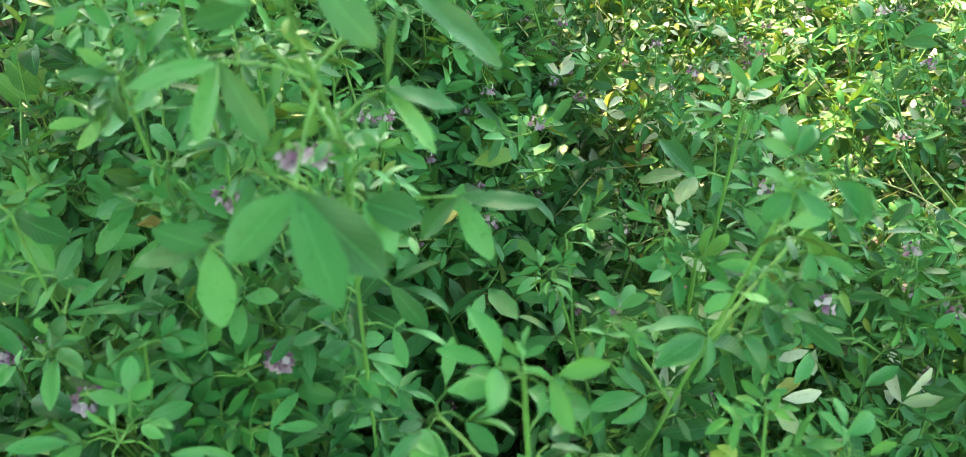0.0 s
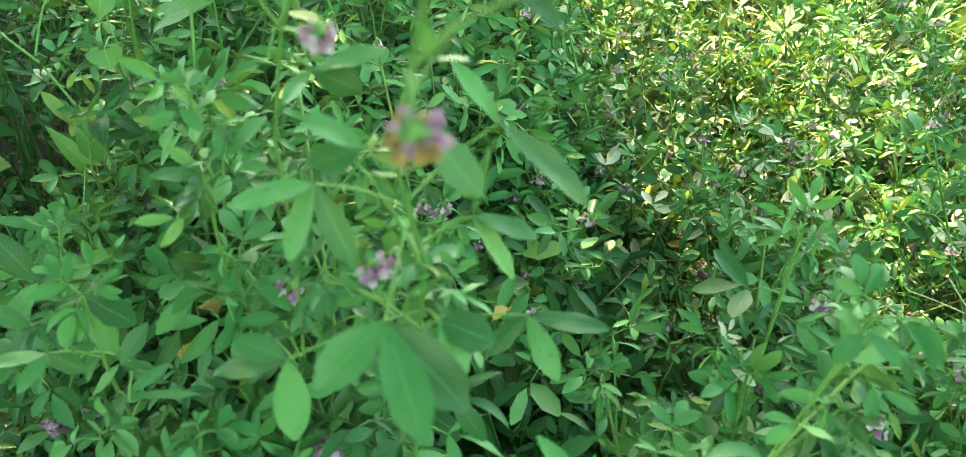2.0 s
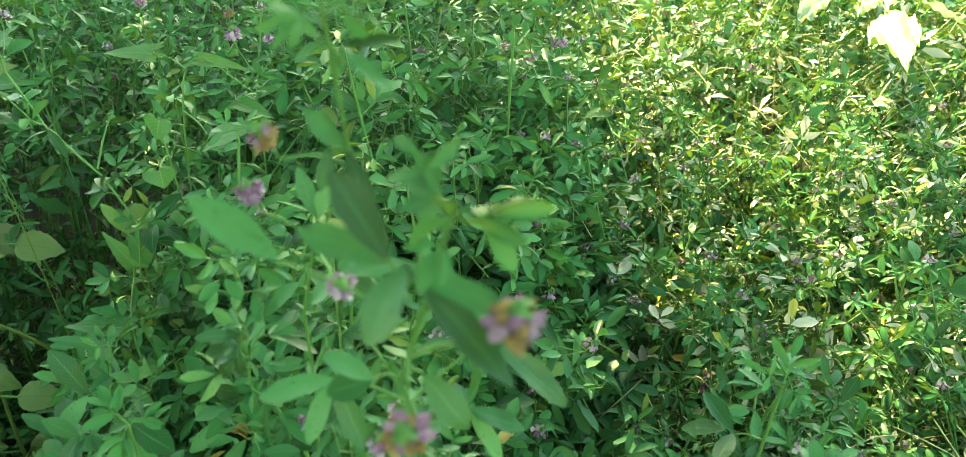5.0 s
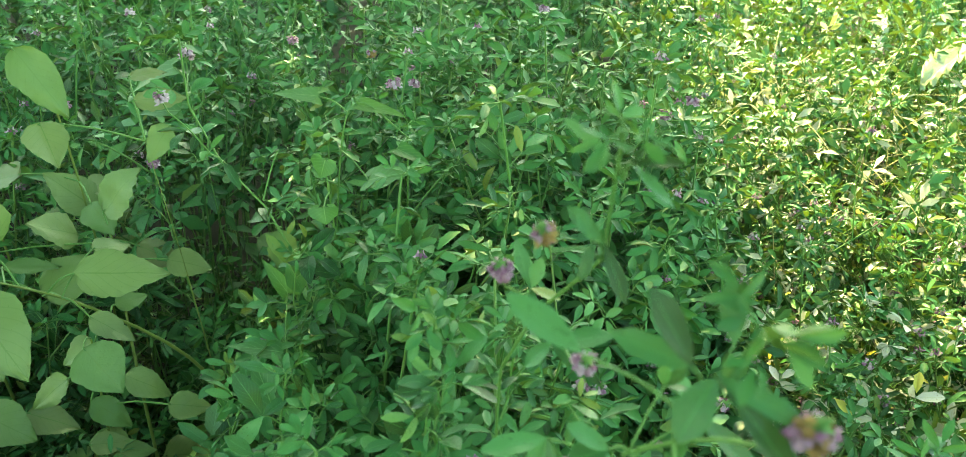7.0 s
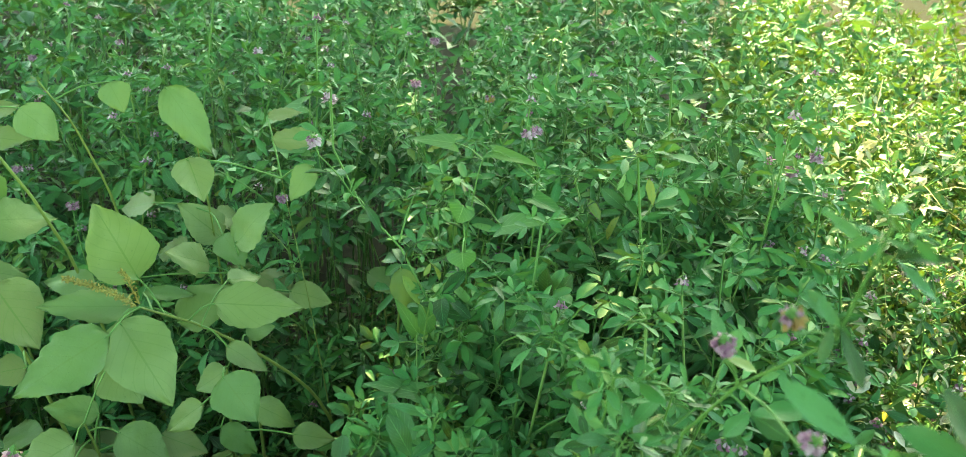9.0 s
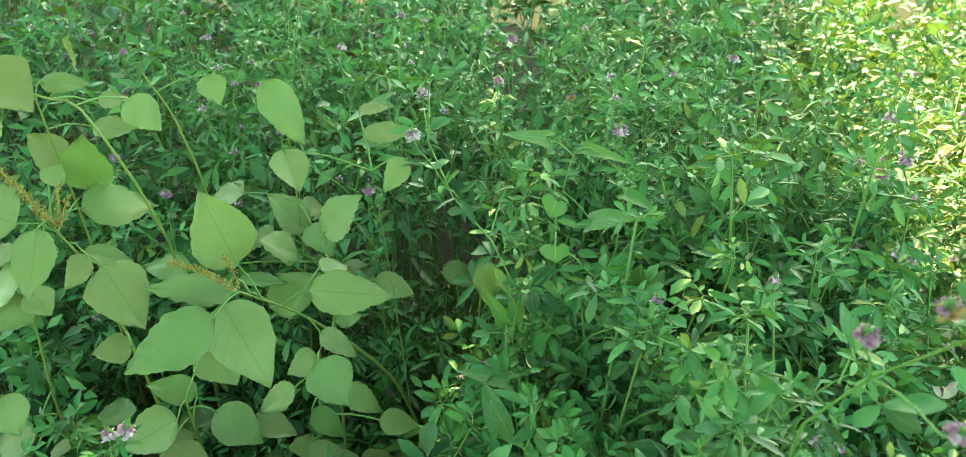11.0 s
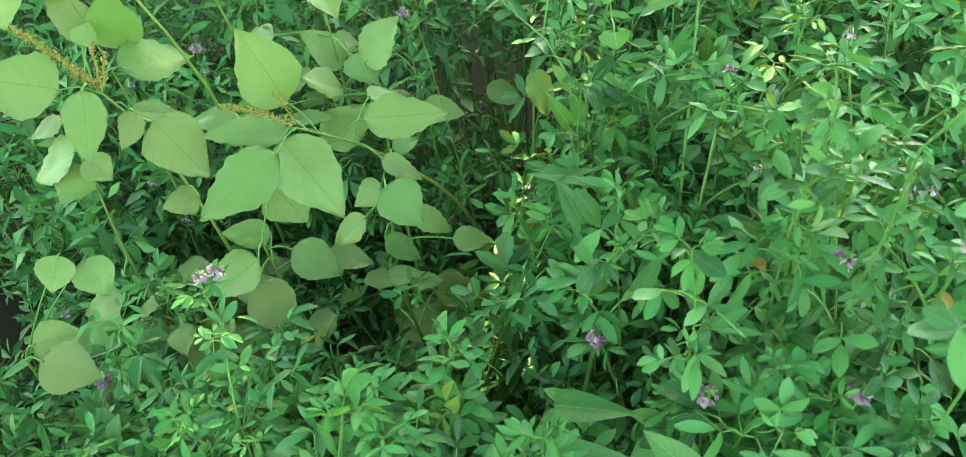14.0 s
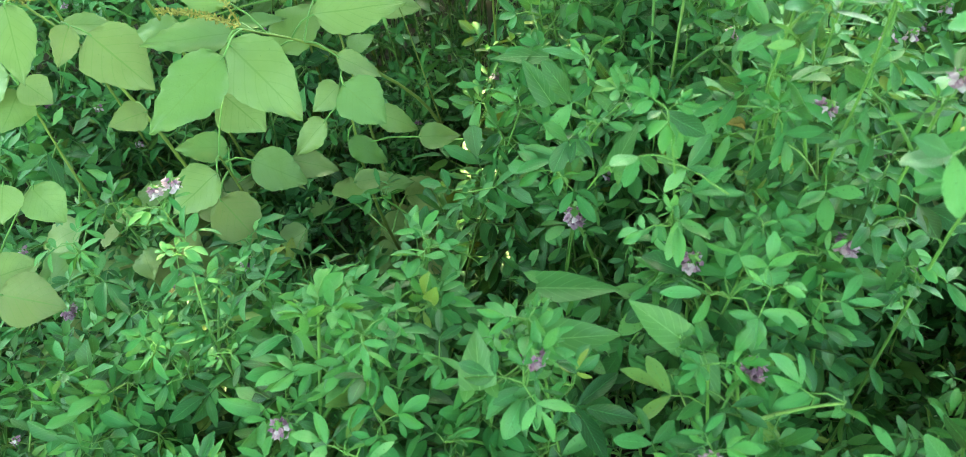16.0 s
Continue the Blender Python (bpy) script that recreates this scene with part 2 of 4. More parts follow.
def ovate(s):
    return max(math.sin(math.pi * s ** 0.71), 0.0) ** 0.78 * (1.0 - 0.30 * s * s)


def trifoliate(seed, rows, cols, narrow=1.0, short=1.0):
    """A stalk of about 2 cm with three leaflets of about 2.4 cm; faces +z, runs along +y."""
    rng = random.Random(seed)
    g = Geo()
    stalk = rng.uniform(0.010, 0.022) * short
    drop = rng.uniform(0.0, 0.006)
    if rows > 3:
        v, f, uv = tube([(0, 0, 0), (0, stalk * 0.6, 0.002), (0, stalk, -drop)], [0.0007, 0.0006, 0.0005], 3)
        g.add(v, f, uv, 1)
    elif rows > 2:
        v, f, uv = tube([(0, 0, 0), (0, stalk, -drop)], [0.0007, 0.0005], 3)
        g.add(v, f, uv, 1)
    for turn, far in ((rng.uniform(-8, 8), 0.005), (rng.uniform(42, 80), 0.0), (-rng.uniform(42, 80), 0.0)):
        length = rng.uniform(0.022, 0.031) * (1.08 if turn == 0 else 0.95)
        width = length * rng.uniform(0.31, 0.43) * narrow
        v, f, uv = blade(length, width, alfalfa_shape, rows, cols, rng.uniform(0.05, 0.75), rng.uniform(-0.05, 0.40), 0.012 if rows > 3 else 0.0, rng.uniform(-0.6, 0.6), rng.random())
        m = np.array(pose(0, stalk + far, -drop, rng.uniform(-38, 20), rng.uniform(-35, 35), turn))
        g.add(v @ m[:3, :3].T + m[:3, 3], f, uv, 0)
    return g


def raceme(seed, materials_mix, small=False):
    """A rounded head of small pea flowers on a thin stalk, about 2 cm; grows along +y. small: fewer petals."""
    rng = random.Random(seed)
    g = Geo()
    v, f, uv = tube([(0, 0, 0), (0, 0.012, 0.001), (0, 0.028, 0)], [0.0007, 0.0006, 0.0004], 4)
    g.add(v, f, uv, 0)
    count = 12 if small else rng.randint(16, 22)
    for i in range(count):
        s = i / count
        a = i * 2.4
        m = pose(0, 0.010 + 0.016 * s, 0, 0, 0, 0) @ pose(0, 0, 0, 0, math.degrees(a), 0) @ pose(0, 0, 0, -55 + 95 * s + rng.uniform(-12, 12), 0, 0)
        m = np.array(m @ pose(0, 0, 0, 90, 0, 0))
        slot = 1 if rng.random() < materials_mix else 2
        long = rng.uniform(0.0075, 0.0105)
        v, f, uv = blade(long * 0.5, 0.0028, lambda q: 1 - 0.3 * q, 1, 2, 0.8, 0.0)
        g.add(v @ m[:3, :3].T + m[:3, 3], f, uv, 0)
        for lift, wide, size in ((48, 0.0055, 0.75), (5, 0.0032, 0.62), (22, 0.0030, 0.6))[:1 if small else 3]:
            k = m @ np.array(pose(0, long * 0.42, 0, lift, rng.uniform(-25, 25), rng.uniform(-16, 16)))
            v, f, uv = blade(long * size, wide, alfalfa_shape, 2, 2, 0.6, -0.2)
            g.add(v @ k[:3, :3].T + k[:3, 3], f, uv, slot)
    return g


LEAF_SLOTS = [ALFALFA, STEM]
FINE = [trifoliate(i, 6, 2, 0.80 + 0.08 * (i % 5)) for i in range(16)]
MEDIUM = [trifoliate(20 + i, 3, 2, 0.85 + 0.09 * (i % 5)) for i in range(16)]
WIDE = [trifoliate(60 + i, 3, 2, 0.82 + 0.09 * (i % 5)) for i in range(16)]
COARSE = [trifoliate(40 + i, 2, 2, 0.85 + 0.1 * (i % 4)) for i in range(10)]
FINE_MESHES = [g.mesh("leaf", LEAF_SLOTS) for g in FINE]
PALE_MESHES = [g.mesh("leaf", [GLARE_YELLOWED, STEM]) for g in FINE]
YOUNG_MESHES = [g.mesh("leaf", [YOUNG, STEM]) for g in FINE]
HEADS = {"purple": [raceme(i, 0.85).mesh("flower_head", [STEM, PETAL, PALE_PETAL]) for i in range(3)],
         "pale": [raceme(10 + i, 0.15).mesh("flower_head", [STEM, PETAL, PALE_PETAL]) for i in range(3)],
         "wilted": [raceme(20 + i, 0.6).mesh("flower_head", [STEM, PETAL, WILTED]) for i in range(2)]}
HEAD_GEO = [raceme(30, 0.7, True), raceme(31, 0.35, True), raceme(32, 0.8, True)]


# ---- how an alfalfa stem grows ----
def grow(root, tip, rng, leaf_from=0.35, node_gap=0.035, branches=4, branch_long=0.10, size=1.0, bow=0.05, droop=0.0, facing=0.45, loose=0.48, leaf_to=0.985):
    """Stem lines, leaf places (matrix) and shoot tips of one stem from root to tip."""
    root, tip = np.asarray(root, float), np.asarray(tip, float)
    span = np.linalg.norm(tip - root)
    push = np.array([rng.uniform(-bow, bow), rng.uniform(-bow, bow), 0.0])
    mid = root + (tip - root) * 0.55 + push + np.array([root[0] - tip[0], root[1] - tip[1], 0]) * 0.18
    line = bend([root, mid, tip], 9)
    lines, leaves, young = [(line, 0.0016 * size)], [], []
    tips = [(tip, unit(line[-1] - line[-2]))]

    def at(path, s):
        k = s * (len(path) - 1)
        i = min(int(k), len(path) - 2)
        return path[i] + (path[i + 1] - path[i]) * (k - i), unit(path[i + 1] - path[i])

    def leaf(p, d, a, scale, spread, into=leaves):
        side = unit(np.cross(d, (math.cos(a), math.sin(a), 0.13)))
        out = unit(side * math.sin(spread) + 0.6 * d * math.cos(spread) + np.array([0, 0, rng.uniform(-0.45, 0.12) - droop]))
        up = unit(np.array([rng.uniform(-loose, loose), rng.uniform(-loose, loose) - facing, 1.0]) + 0.3 * d)
        into.append(axes(p, out, up, scale))

    a = rng.uniform(0, 6.28)
    s = leaf_from
    while s < leaf_to:
        p, d = at(line, s)
        a += math.pi + rng.uniform(-0.7, 0.7)
        near_top = max(0.0, (s - 0.8) / 0.2)
        leaf(p, d, a, size * rng.uniform(0.68, 1.40) * (1 - 0.35 * near_top), rng.uniform(0.7, 1.35) - 0.4 * near_top)
        s += node_gap / span * rng.uniform(0.7, 1.25) * (1 - 0.45 * near_top)
    for k in range(6):
        leaf(tip, unit(line[-1] - line[-2]), a + k * 2.1, size * rng.uniform(0.40, 0.85), rng.uniform(0.4, 1.2), young)
    for b in range(branches):
        s = rng.uniform(max(leaf_from, 0.3), min(0.93, leaf_to))
        p, d = at(line, s)
        a = rng.uniform(0, 6.28)
        out = unit(np.array([math.cos(a), math.sin(a), rng.uniform(0.6, 1.3)]))
        long = branch_long * rng.uniform(0.4, 1.3)
        end = p + out * long
        path = bend([p, p + out * long * 0.55 + np.array([0, 0, 0.006]), end], 4)
        lines.append((path, 0.0011 * size))
        tips.append((end, unit(path[-1] - path[-2])))
        q = 0.3
        while q < 1.0:
            p2, d2 = at(path, q)
            leaf(p2, d2, rng.uniform(0, 6.28), size * rng.uniform(0.5, 1.1), rng.uniform(0.6, 1.3))
            q += 0.024 / long * rng.uniform(0.7, 1.3)
        for k in range(3):
            leaf(end, d, a + k * 1.6, size * rng.uniform(0.4, 0.8), rng.uniform(0.3, 1.1), young if k % 2 else leaves)
    return lines, leaves, tips, young


HOLLOWS = [(-0.60, 0.72, 0.12, 0.40), (-0.04, 0.46, 0.09, 0.24), (0.04, 0.62, 0.07, 0.10), (0.05, 0.78, 0.12, 0.09), (-0.33, 0.52, 0.05, 0.2), (-0.37, 0.34, 0.09, 0.08), (-1.02, 0.38, 0.09, 0.10), (-0.95, 0.55, 0.14, 0.12), (-0.75, 0.60, 0.12, 0.15)]


def smooth(x, a, b):
    t = min(max((x - a) / (b - a), 0.0), 1.0)
    return t * t * (3 - 2 * t)


def canopy(x, y):
    """How high the stand reaches at a place of the field."""
    back = smooth(y, 0.55, 0.80) * smooth(x, -0.70, -0.50) + smooth(y, 0.85, 1.15) * (1 - smooth(x, -0.70, -0.50))
    h = 0.54 + 0.25 * back * (1 - smooth(x, -0.08, 0.12)) + 0.20 * smooth(y, 0.95, 1.7) * smooth(x, -0.08, 0.12)
    h += 0.13 * math.exp(-((x + 0.30) ** 2 + (y - 0.50) ** 2) / 0.025) + 0.16 * math.exp(-((x + 0.17) ** 2 + (y - 0.52) ** 2) / 0.012)
    h -= 0.13 * (1 - smooth(x, -0.80, -0.55)) * (1 - smooth(y, 0.6, 0.9))
    h -= 0.22 * (1 - smooth(y, 0.02, 0.28))
    for px, py, pr, pd in HOLLOWS:
        h -= pd * math.exp(-((x - px) ** 2 + (y - py) ** 2) / (pr * pr))
    clumps = smooth(x, 0.0, 0.15)      # the sunlit part stands in uneven tufts
    return h + 0.05 * noise.noise((x * 5, y * 5, 3.0)) + (0.03 + 0.10 * clumps) * noise.noise((x * 9, y * 9, 7.0))


# ---- ground ----
bm = bmesh.new()
bmesh.ops.create_grid(bm, x_segments=60, y_segments=60, size=1.0)
for v in bm.verts:
    r = v.co.length
    k = 3.5 * r + 600 * r ** 7
    v.co.x, v.co.y = v.co.x * k, v.co.y * k + 1.0
    v.co.z = 0.03 * noise.noise((v.co.x * 2.1, v.co.y * 2.1, 0)) if k < 30 else 0.0
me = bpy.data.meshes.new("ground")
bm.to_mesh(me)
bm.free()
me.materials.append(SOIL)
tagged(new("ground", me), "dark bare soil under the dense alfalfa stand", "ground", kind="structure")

# ---- the stand of alfalfa ----
field = Geo()
buckets = {}
rng = random.Random(5)
EYE_X, EYE_Y = -0.12, -0.06


BARE = [(-0.60, 0.50, 0.14), (-0.62, 1.02, 0.14), (-0.67, 0.86, 0.18), (-0.56, 0.72, 0.10), (-0.03, 0.47, 0.08), (-0.95, 0.66, 0.14), (-0.74, 0.64, 0.12), (-1.15, 0.52, 0.12)]      # hollows with hardly a stem
FRONT = 0.60      # nearer than this the plants are built one by one


def leaf_size(x, y):
    """Larger leaves in the moist shade in front, small narrow ones in the sun."""
    return 1.48 - 0.42 * smooth(x, -0.05, 0.2) - 0.24 * smooth(y, 0.8, 1.3) * (1 - smooth(x, -0.05, 0.2))


def sow(count, near, far, geo_list, leaf_from, gap, branches, branch_long, size, sides, bloom, az_from=-68, az_to=46, part_way=1.0, stout=1.0):
    made = 0
    while made < count:
        az = radians(rng.uniform(az_from, az_to))
        r = math.sqrt(rng.uniform(near * near, far * far))
        x, y = EYE_X + r * math.sin(az), EYE_Y + r * math.cos(az)
        made += 1
        if any((x - px) ** 2 + (y - py) ** 2 < pr * pr for px, py, pr in BARE) and rng.random() < 0.9:
            low = 0.34 if part_way >= 1.0 else 0.75
        else:
            low = 1.0
        if r < FRONT and -60 < math.degrees(az) < 42:
            continue
        h = canopy(x, y) * rng.uniform(0.78 - 0.20 * smooth(x, 0.0, 0.15), 1.04) * low * part_way
        lean = rng.uniform(0.02, 0.16 + 0.22 * smooth(x, -0.05, 0.15))
        a = rng.uniform(0, 6.28)
        root = (x + lean * math.cos(a), y + lean * math.sin(a), 0.0)
        open_sun = smooth(x, -0.05, 0.15)
        lines, leaves, tips, young = grow(root, (x, y, h), rng, leaf_from, gap * (1.25 - 0.25 * open_sun), branches, branch_long, size * leaf_size(x, y),
                                          facing=0.50 - 0.35 * open_sun, loose=0.42 + 0.55 * open_sun)
        for path, rad in lines:
            v, f, uv = tube(path, np.linspace(rad, rad * 0.55, len(path)) * stout, sides)
            field.add(v, f, uv, 1)
        # more leaves take the painted glare colour where the sun falls
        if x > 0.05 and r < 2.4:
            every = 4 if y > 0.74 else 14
            leaves, pale_leaves = [m for k, m in enumerate(leaves) if k % every], leaves[::every]
            for m in pale_leaves:
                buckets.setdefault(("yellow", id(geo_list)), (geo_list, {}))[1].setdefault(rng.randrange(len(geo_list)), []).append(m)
        for m in leaves:
            buckets.setdefault(id(geo_list), (geo_list, {}))[1].setdefault(rng.randrange(len(geo_list)), []).append(m)
        for m in young:
            buckets.setdefault(("young", id(geo_list)), (geo_list, {}))[1].setdefault(rng.randrange(len(geo_list)), []).append(m)
        for p, d in tips:
            if rng.random() < bloom:
                buckets.setdefault("heads", (HEAD_GEO, {}))[1].setdefault(rng.randrange(3), []).append(axes(p, d + np.array([0, 0, 0.6]), (0.3, -1, 0.2), rng.uniform(0.8, 1.1)))


sow(340, 0.18, 1.25, WIDE, 0.48, 0.036, 3, 0.09, 1.0, 3, 0.02, -68, 6)
sow(240, 0.18, 1.35, COARSE, 0.12, 0.045, 3, 0.10, 1.15, 3, 0.0, -75, 10, 0.62)
sow(40, 0.55, 1.2, WIDE, 0.40, 0.036, 3, 0.09, 1.0, 3, 0.02, -95, -66)
sow(350, 0.50, 1.45, MEDIUM, 0.50, 0.036, 4, 0.09, 1.02, 3, 0.28, 4, 46)
sow(200, 0.50, 1.6, COARSE, 0.15, 0.045, 3, 0.09, 1.3, 3, 0.0, 2, 46, 0.66)
sow(400, 1.25, 2.3, COARSE, 0.55, 0.050, 3, 0.10, 1.4, 3, 0.12)
sow(70, 0.62, 1.6, WIDE, 0.60, 0.085, 1, 0.05, 1.0, 5, 0.45, -52, 8, 1.10, 1.1)
sow(90, 0.70, 1.7, MEDIUM, 0.55, 0.080, 1, 0.05, 1.0, 4, 0.40, 4, 44, 1.06, 1.15)
sow(110, 1.7, 3.4, COARSE, 0.45, 0.060, 2, 0.12, 1.6, 3, 0.10, 0, 44)
sow(90, 2.0, 4.0, COARSE, 0.30, 0.065, 3, 0.14, 2.1, 3, 0.10, 6, 46, 1.08)
sow(230, 2.3, 3.6, COARSE, 0.50, 0.065, 2, 0.12, 2.3, 3, 0.12)
sow(110, 3.6, 6.5, COARSE, 0.45, 0.090, 2, 0.12, 3.4, 3, 0.12)
# unseen stems behind the camera, added to block low light on the front row
sow(90, 0.50, 1.9, COARSE, 0.40, 0.052, 2, 0.10, 1.3, 3, 0.03, 60, 278)
for px, py, pr in BARE + [(-0.75, 1.25, 0.30), (-1.2, 0.95, 0.2), (-0.35, 1.25, 0.2)]:
    for k in range(int(500 * pr * pr) + 8):
        a, r = rng.uniform(0, 6.28), pr * math.sqrt(rng.random())
        x, y = px + r * math.cos(a), py + r * math.sin(a)
        lines, leaves, tips, young = grow((x + 0.03, y + 0.04, 0.0), (x, y, rng.uniform(0.10, 0.32)), rng, 0.12, 0.032, 3, 0.06, 1.25)
        for path, rad in lines:
            v, f, uv = tube(path, np.linspace(rad, rad * 0.55, len(path)), 3)
            field.add(v, f, uv, 1)
        for m in leaves + young:
            buckets.setdefault(id(COARSE), (COARSE, {}))[1].setdefault(rng.randrange(len(COARSE)), []).append(m)
# dry straws that lean through the sunlit part
for k in range(160):
    x, y = rng.uniform(0.0, 0.9), rng.uniform(0.6, 1.9)
    a, z, long = rng.uniform(0, 6.28), canopy(x, y) * rng.uniform(0.75, 0.98), rng.uniform(0.05, 0.13)
    d = np.array([math.cos(a), math.sin(a), rng.uniform(-0.2, 1.4)]) * long
    v, f, uv = tube(bend([np.array([x, y, z]) - d / 2, np.array([x, y, z + rng.uniform(0.0, 0.008)]), np.array([x, y, z]) + d / 2], 5), [0.0008] * 5, 3)
    field.add(v, f, uv, 4)
for key, (geos, sets) in buckets.items():
    for index, mats in sets.items():
        if key == "heads":
            v, f, uv, m = geos[index].arrays()
            g = Geo()
            g.add(v, f, uv, np.array([1, 2, 3])[m])
            field.stamp(g, mats)
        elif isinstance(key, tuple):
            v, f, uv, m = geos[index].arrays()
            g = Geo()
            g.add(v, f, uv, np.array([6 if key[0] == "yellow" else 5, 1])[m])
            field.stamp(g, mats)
        else:
            field.stamp(geos[index], mats)
stand = new("alfalfa_stand", field.mesh("alfalfa_stand", [ALFALFA, STEM, PETAL, PALE_PETAL, STRAW, YOUNG, GLARE_YELLOWED]))
tagged(stand, "dense blue-green alfalfa with small purple flower heads", "alfalfa", kind="stuff")

# ---- the tree whose crown shades the near part ----
tree = tagged(new("shade_tree"), "broad-leaved tree that shades the near alfalfa", "tree")
foot = Vector((-3.6, 7.6, 0))
tree.location = foot
g = Geo()
v, f, uv = tube(bend([(0, 0, -0.1), (0.1, 0, 2.5), (0, 0.2, 5.5), (0.3, 0.6, 8)], 12), np.linspace(0.28, 0.10, 12), 10)
g.add(v, f, uv, 0)
part("trunk", g.mesh("trunk", [BARK]), tree)
CROWN = Vector((-3.02, 0.2, 0.65)) + to_sun * 10.5 - foot     # centre, in the tree's own space
for k in range(7):
    a = k * 0.9
    end = np.array(CROWN) + np.array([2.0 * math.cos(a), 2.0 * math.sin(a), 0.7 * math.sin(3 * a)])
    g = Geo()
    v, f, uv = tube(bend([(0, 0.1, 3.2 + 0.4 * k), tuple(0.5 * end + np.array([0, 0, 2.2])), tuple(end)], 8), np.linspace(0.10, 0.02, 8), 6)
    g.add(v, f, uv, 0)
    part("limb", g.mesh("limb", [BARK]), tree)
trng = random.Random(8)
g = Geo()
leaf_geo = Geo()
v, f, uv = blade(0.22, 0.15, ovate, 2, 2, 0.2, 0.2)
leaf_geo.add(v, f, uv, 0)
# across the light the crown is a disc with an uneven rim
e1 = unit(np.cross(np.array(to_sun), (0, 0, 1)))
e2 = np.cross(e1, np.array(to_sun))
def under(x, y, z):
    """Where the light that falls on a place crosses the crown."""
    d = np.array((x, y, z)) - np.array((-3.02, 0.2, 0.65))
    return float(d @ e1), float(d @ e2)


# holes cut in the unseen crown so sun patches fall on these places
SUN_HOLES = [(*under(*place), radius) for place, radius in (((0.38, 0.60, 0.52), 0.08), ((0.34, 0.82, 0.52), 0.08), ((-0.13, 0.69, 0.52), 0.06), ((0.04, 0.70, 0.50), 0.07), ((-0.27, 0.69, 0.52), 0.03),
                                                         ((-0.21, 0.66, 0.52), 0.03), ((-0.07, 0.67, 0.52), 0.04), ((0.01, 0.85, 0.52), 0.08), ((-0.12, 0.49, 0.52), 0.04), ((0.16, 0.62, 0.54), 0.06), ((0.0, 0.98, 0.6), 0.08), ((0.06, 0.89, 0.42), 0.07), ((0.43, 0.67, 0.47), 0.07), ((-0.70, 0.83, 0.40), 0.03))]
# the rim on the side of the sunlit field: places on the edge of the shade
RIM = sorted((under(*p)[1], under(*p)[0]) for p in ((1.3, 0.2, 0.6), (0.75, 0.60, 0.6), (0.30, 0.84, 0.55), (-0.06, 1.12, 0.65), (-0.09, 1.6, 0.7), (-0.11, 2.7, 0.75), (0.1, 4.5, 0.75)))
TOWARDS = 1.0 if e1[0] > 0 else -1.0
mats = []
while len(mats) < 16000:
    b = trng.uniform(-3.6, 2.6)
    rim = float(np.interp(b, [q for q, _ in RIM], [w for _, w in RIM])) * TOWARDS
    rim += 0.05 * math.sin(4 * b + 1) + 0.03 * math.sin(11 * b)
    a = trng.uniform(-3.1, rim + 0.12)
    if trng.random() < (a - rim + 0.22) / 0.34:
        continue
    if any((a * TOWARDS - ga) ** 2 + (b - gb) ** 2 < gr * gr for ga, gb, gr in SUN_HOLES):
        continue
    deep = trng.uniform(-1.0, 1.0) * math.sqrt(max(0.05, 1 - (a / 3.2) ** 2))
    p = np.array(CROWN) + e1 * a * TOWARDS + e2 * b + np.array(to_sun) * deep
    mats.append(axes(p, (trng.uniform(-1, 1), trng.uniform(-1, 1), trng.uniform(-1, 0.4)), (trng.uniform(-1, 1), trng.uniform(-1, 1), 1.2), 1.35))
g.stamp(leaf_geo, mats)
part("crown", g.mesh("crown", [TREE_LEAF]), tree)


# ---- unseen second tree, added behind the camera to block sky light ----
tree = tagged(new("shade_tree"), "second broad-leaved tree at the edge of the field", "tree")
tree.location = (-2.6, -5.2, 0)
g = Geo()
v, f, uv = tube(bend([(0, 0, -0.1), (-0.1, 0.1, 2.0), (0.1, 0.3, 4.5)], 10), np.linspace(0.25, 0.12, 10), 10)
g.add(v, f, uv, 0)
part("trunk", g.mesh("trunk", [BARK]), tree)
for k in range(5):
    a = k * 1.26
    g = Geo()
    v, f, uv = tube(bend([(0, 0.2, 2.6 + 0.3 * k), (0.9 * math.cos(a) + 0.6, 0.9 * math.sin(a) + 1.6, 4.4), (2.6 * math.cos(a) + 1.2, 2.6 * math.sin(a) + 3.2, 5.0)], 8), np.linspace(0.09, 0.02, 8), 6)
    g.add(v, f, uv, 0)
    part("limb", g.mesh("limb", [BARK]), tree)
g = Geo()
mats = []
for k in range(4800):
    a, r, z = trng.uniform(0, 6.28), math.sqrt(trng.random()), trng.uniform(-1, 1)
    r *= math.sqrt(1 - 0.8 * z * z) * (1 + 0.12 * math.sin(5 * a + 3 * z))
    p = np.array((1.2 + 3.9 * r * math.cos(a), 3.6 + 3.6 * r * math.sin(a), 5.0 + 1.4 * z))
    mats.append(axes(p, (trng.uniform(-1, 1), trng.uniform(-1, 1), trng.uniform(-1, 0.4)), (trng.uniform(-1, 1), trng.uniform(-1, 1), 1.2), 1.5))
g.stamp(leaf_geo, mats)
part("crown", g.mesh("crown", [TREE_LEAF]), tree)


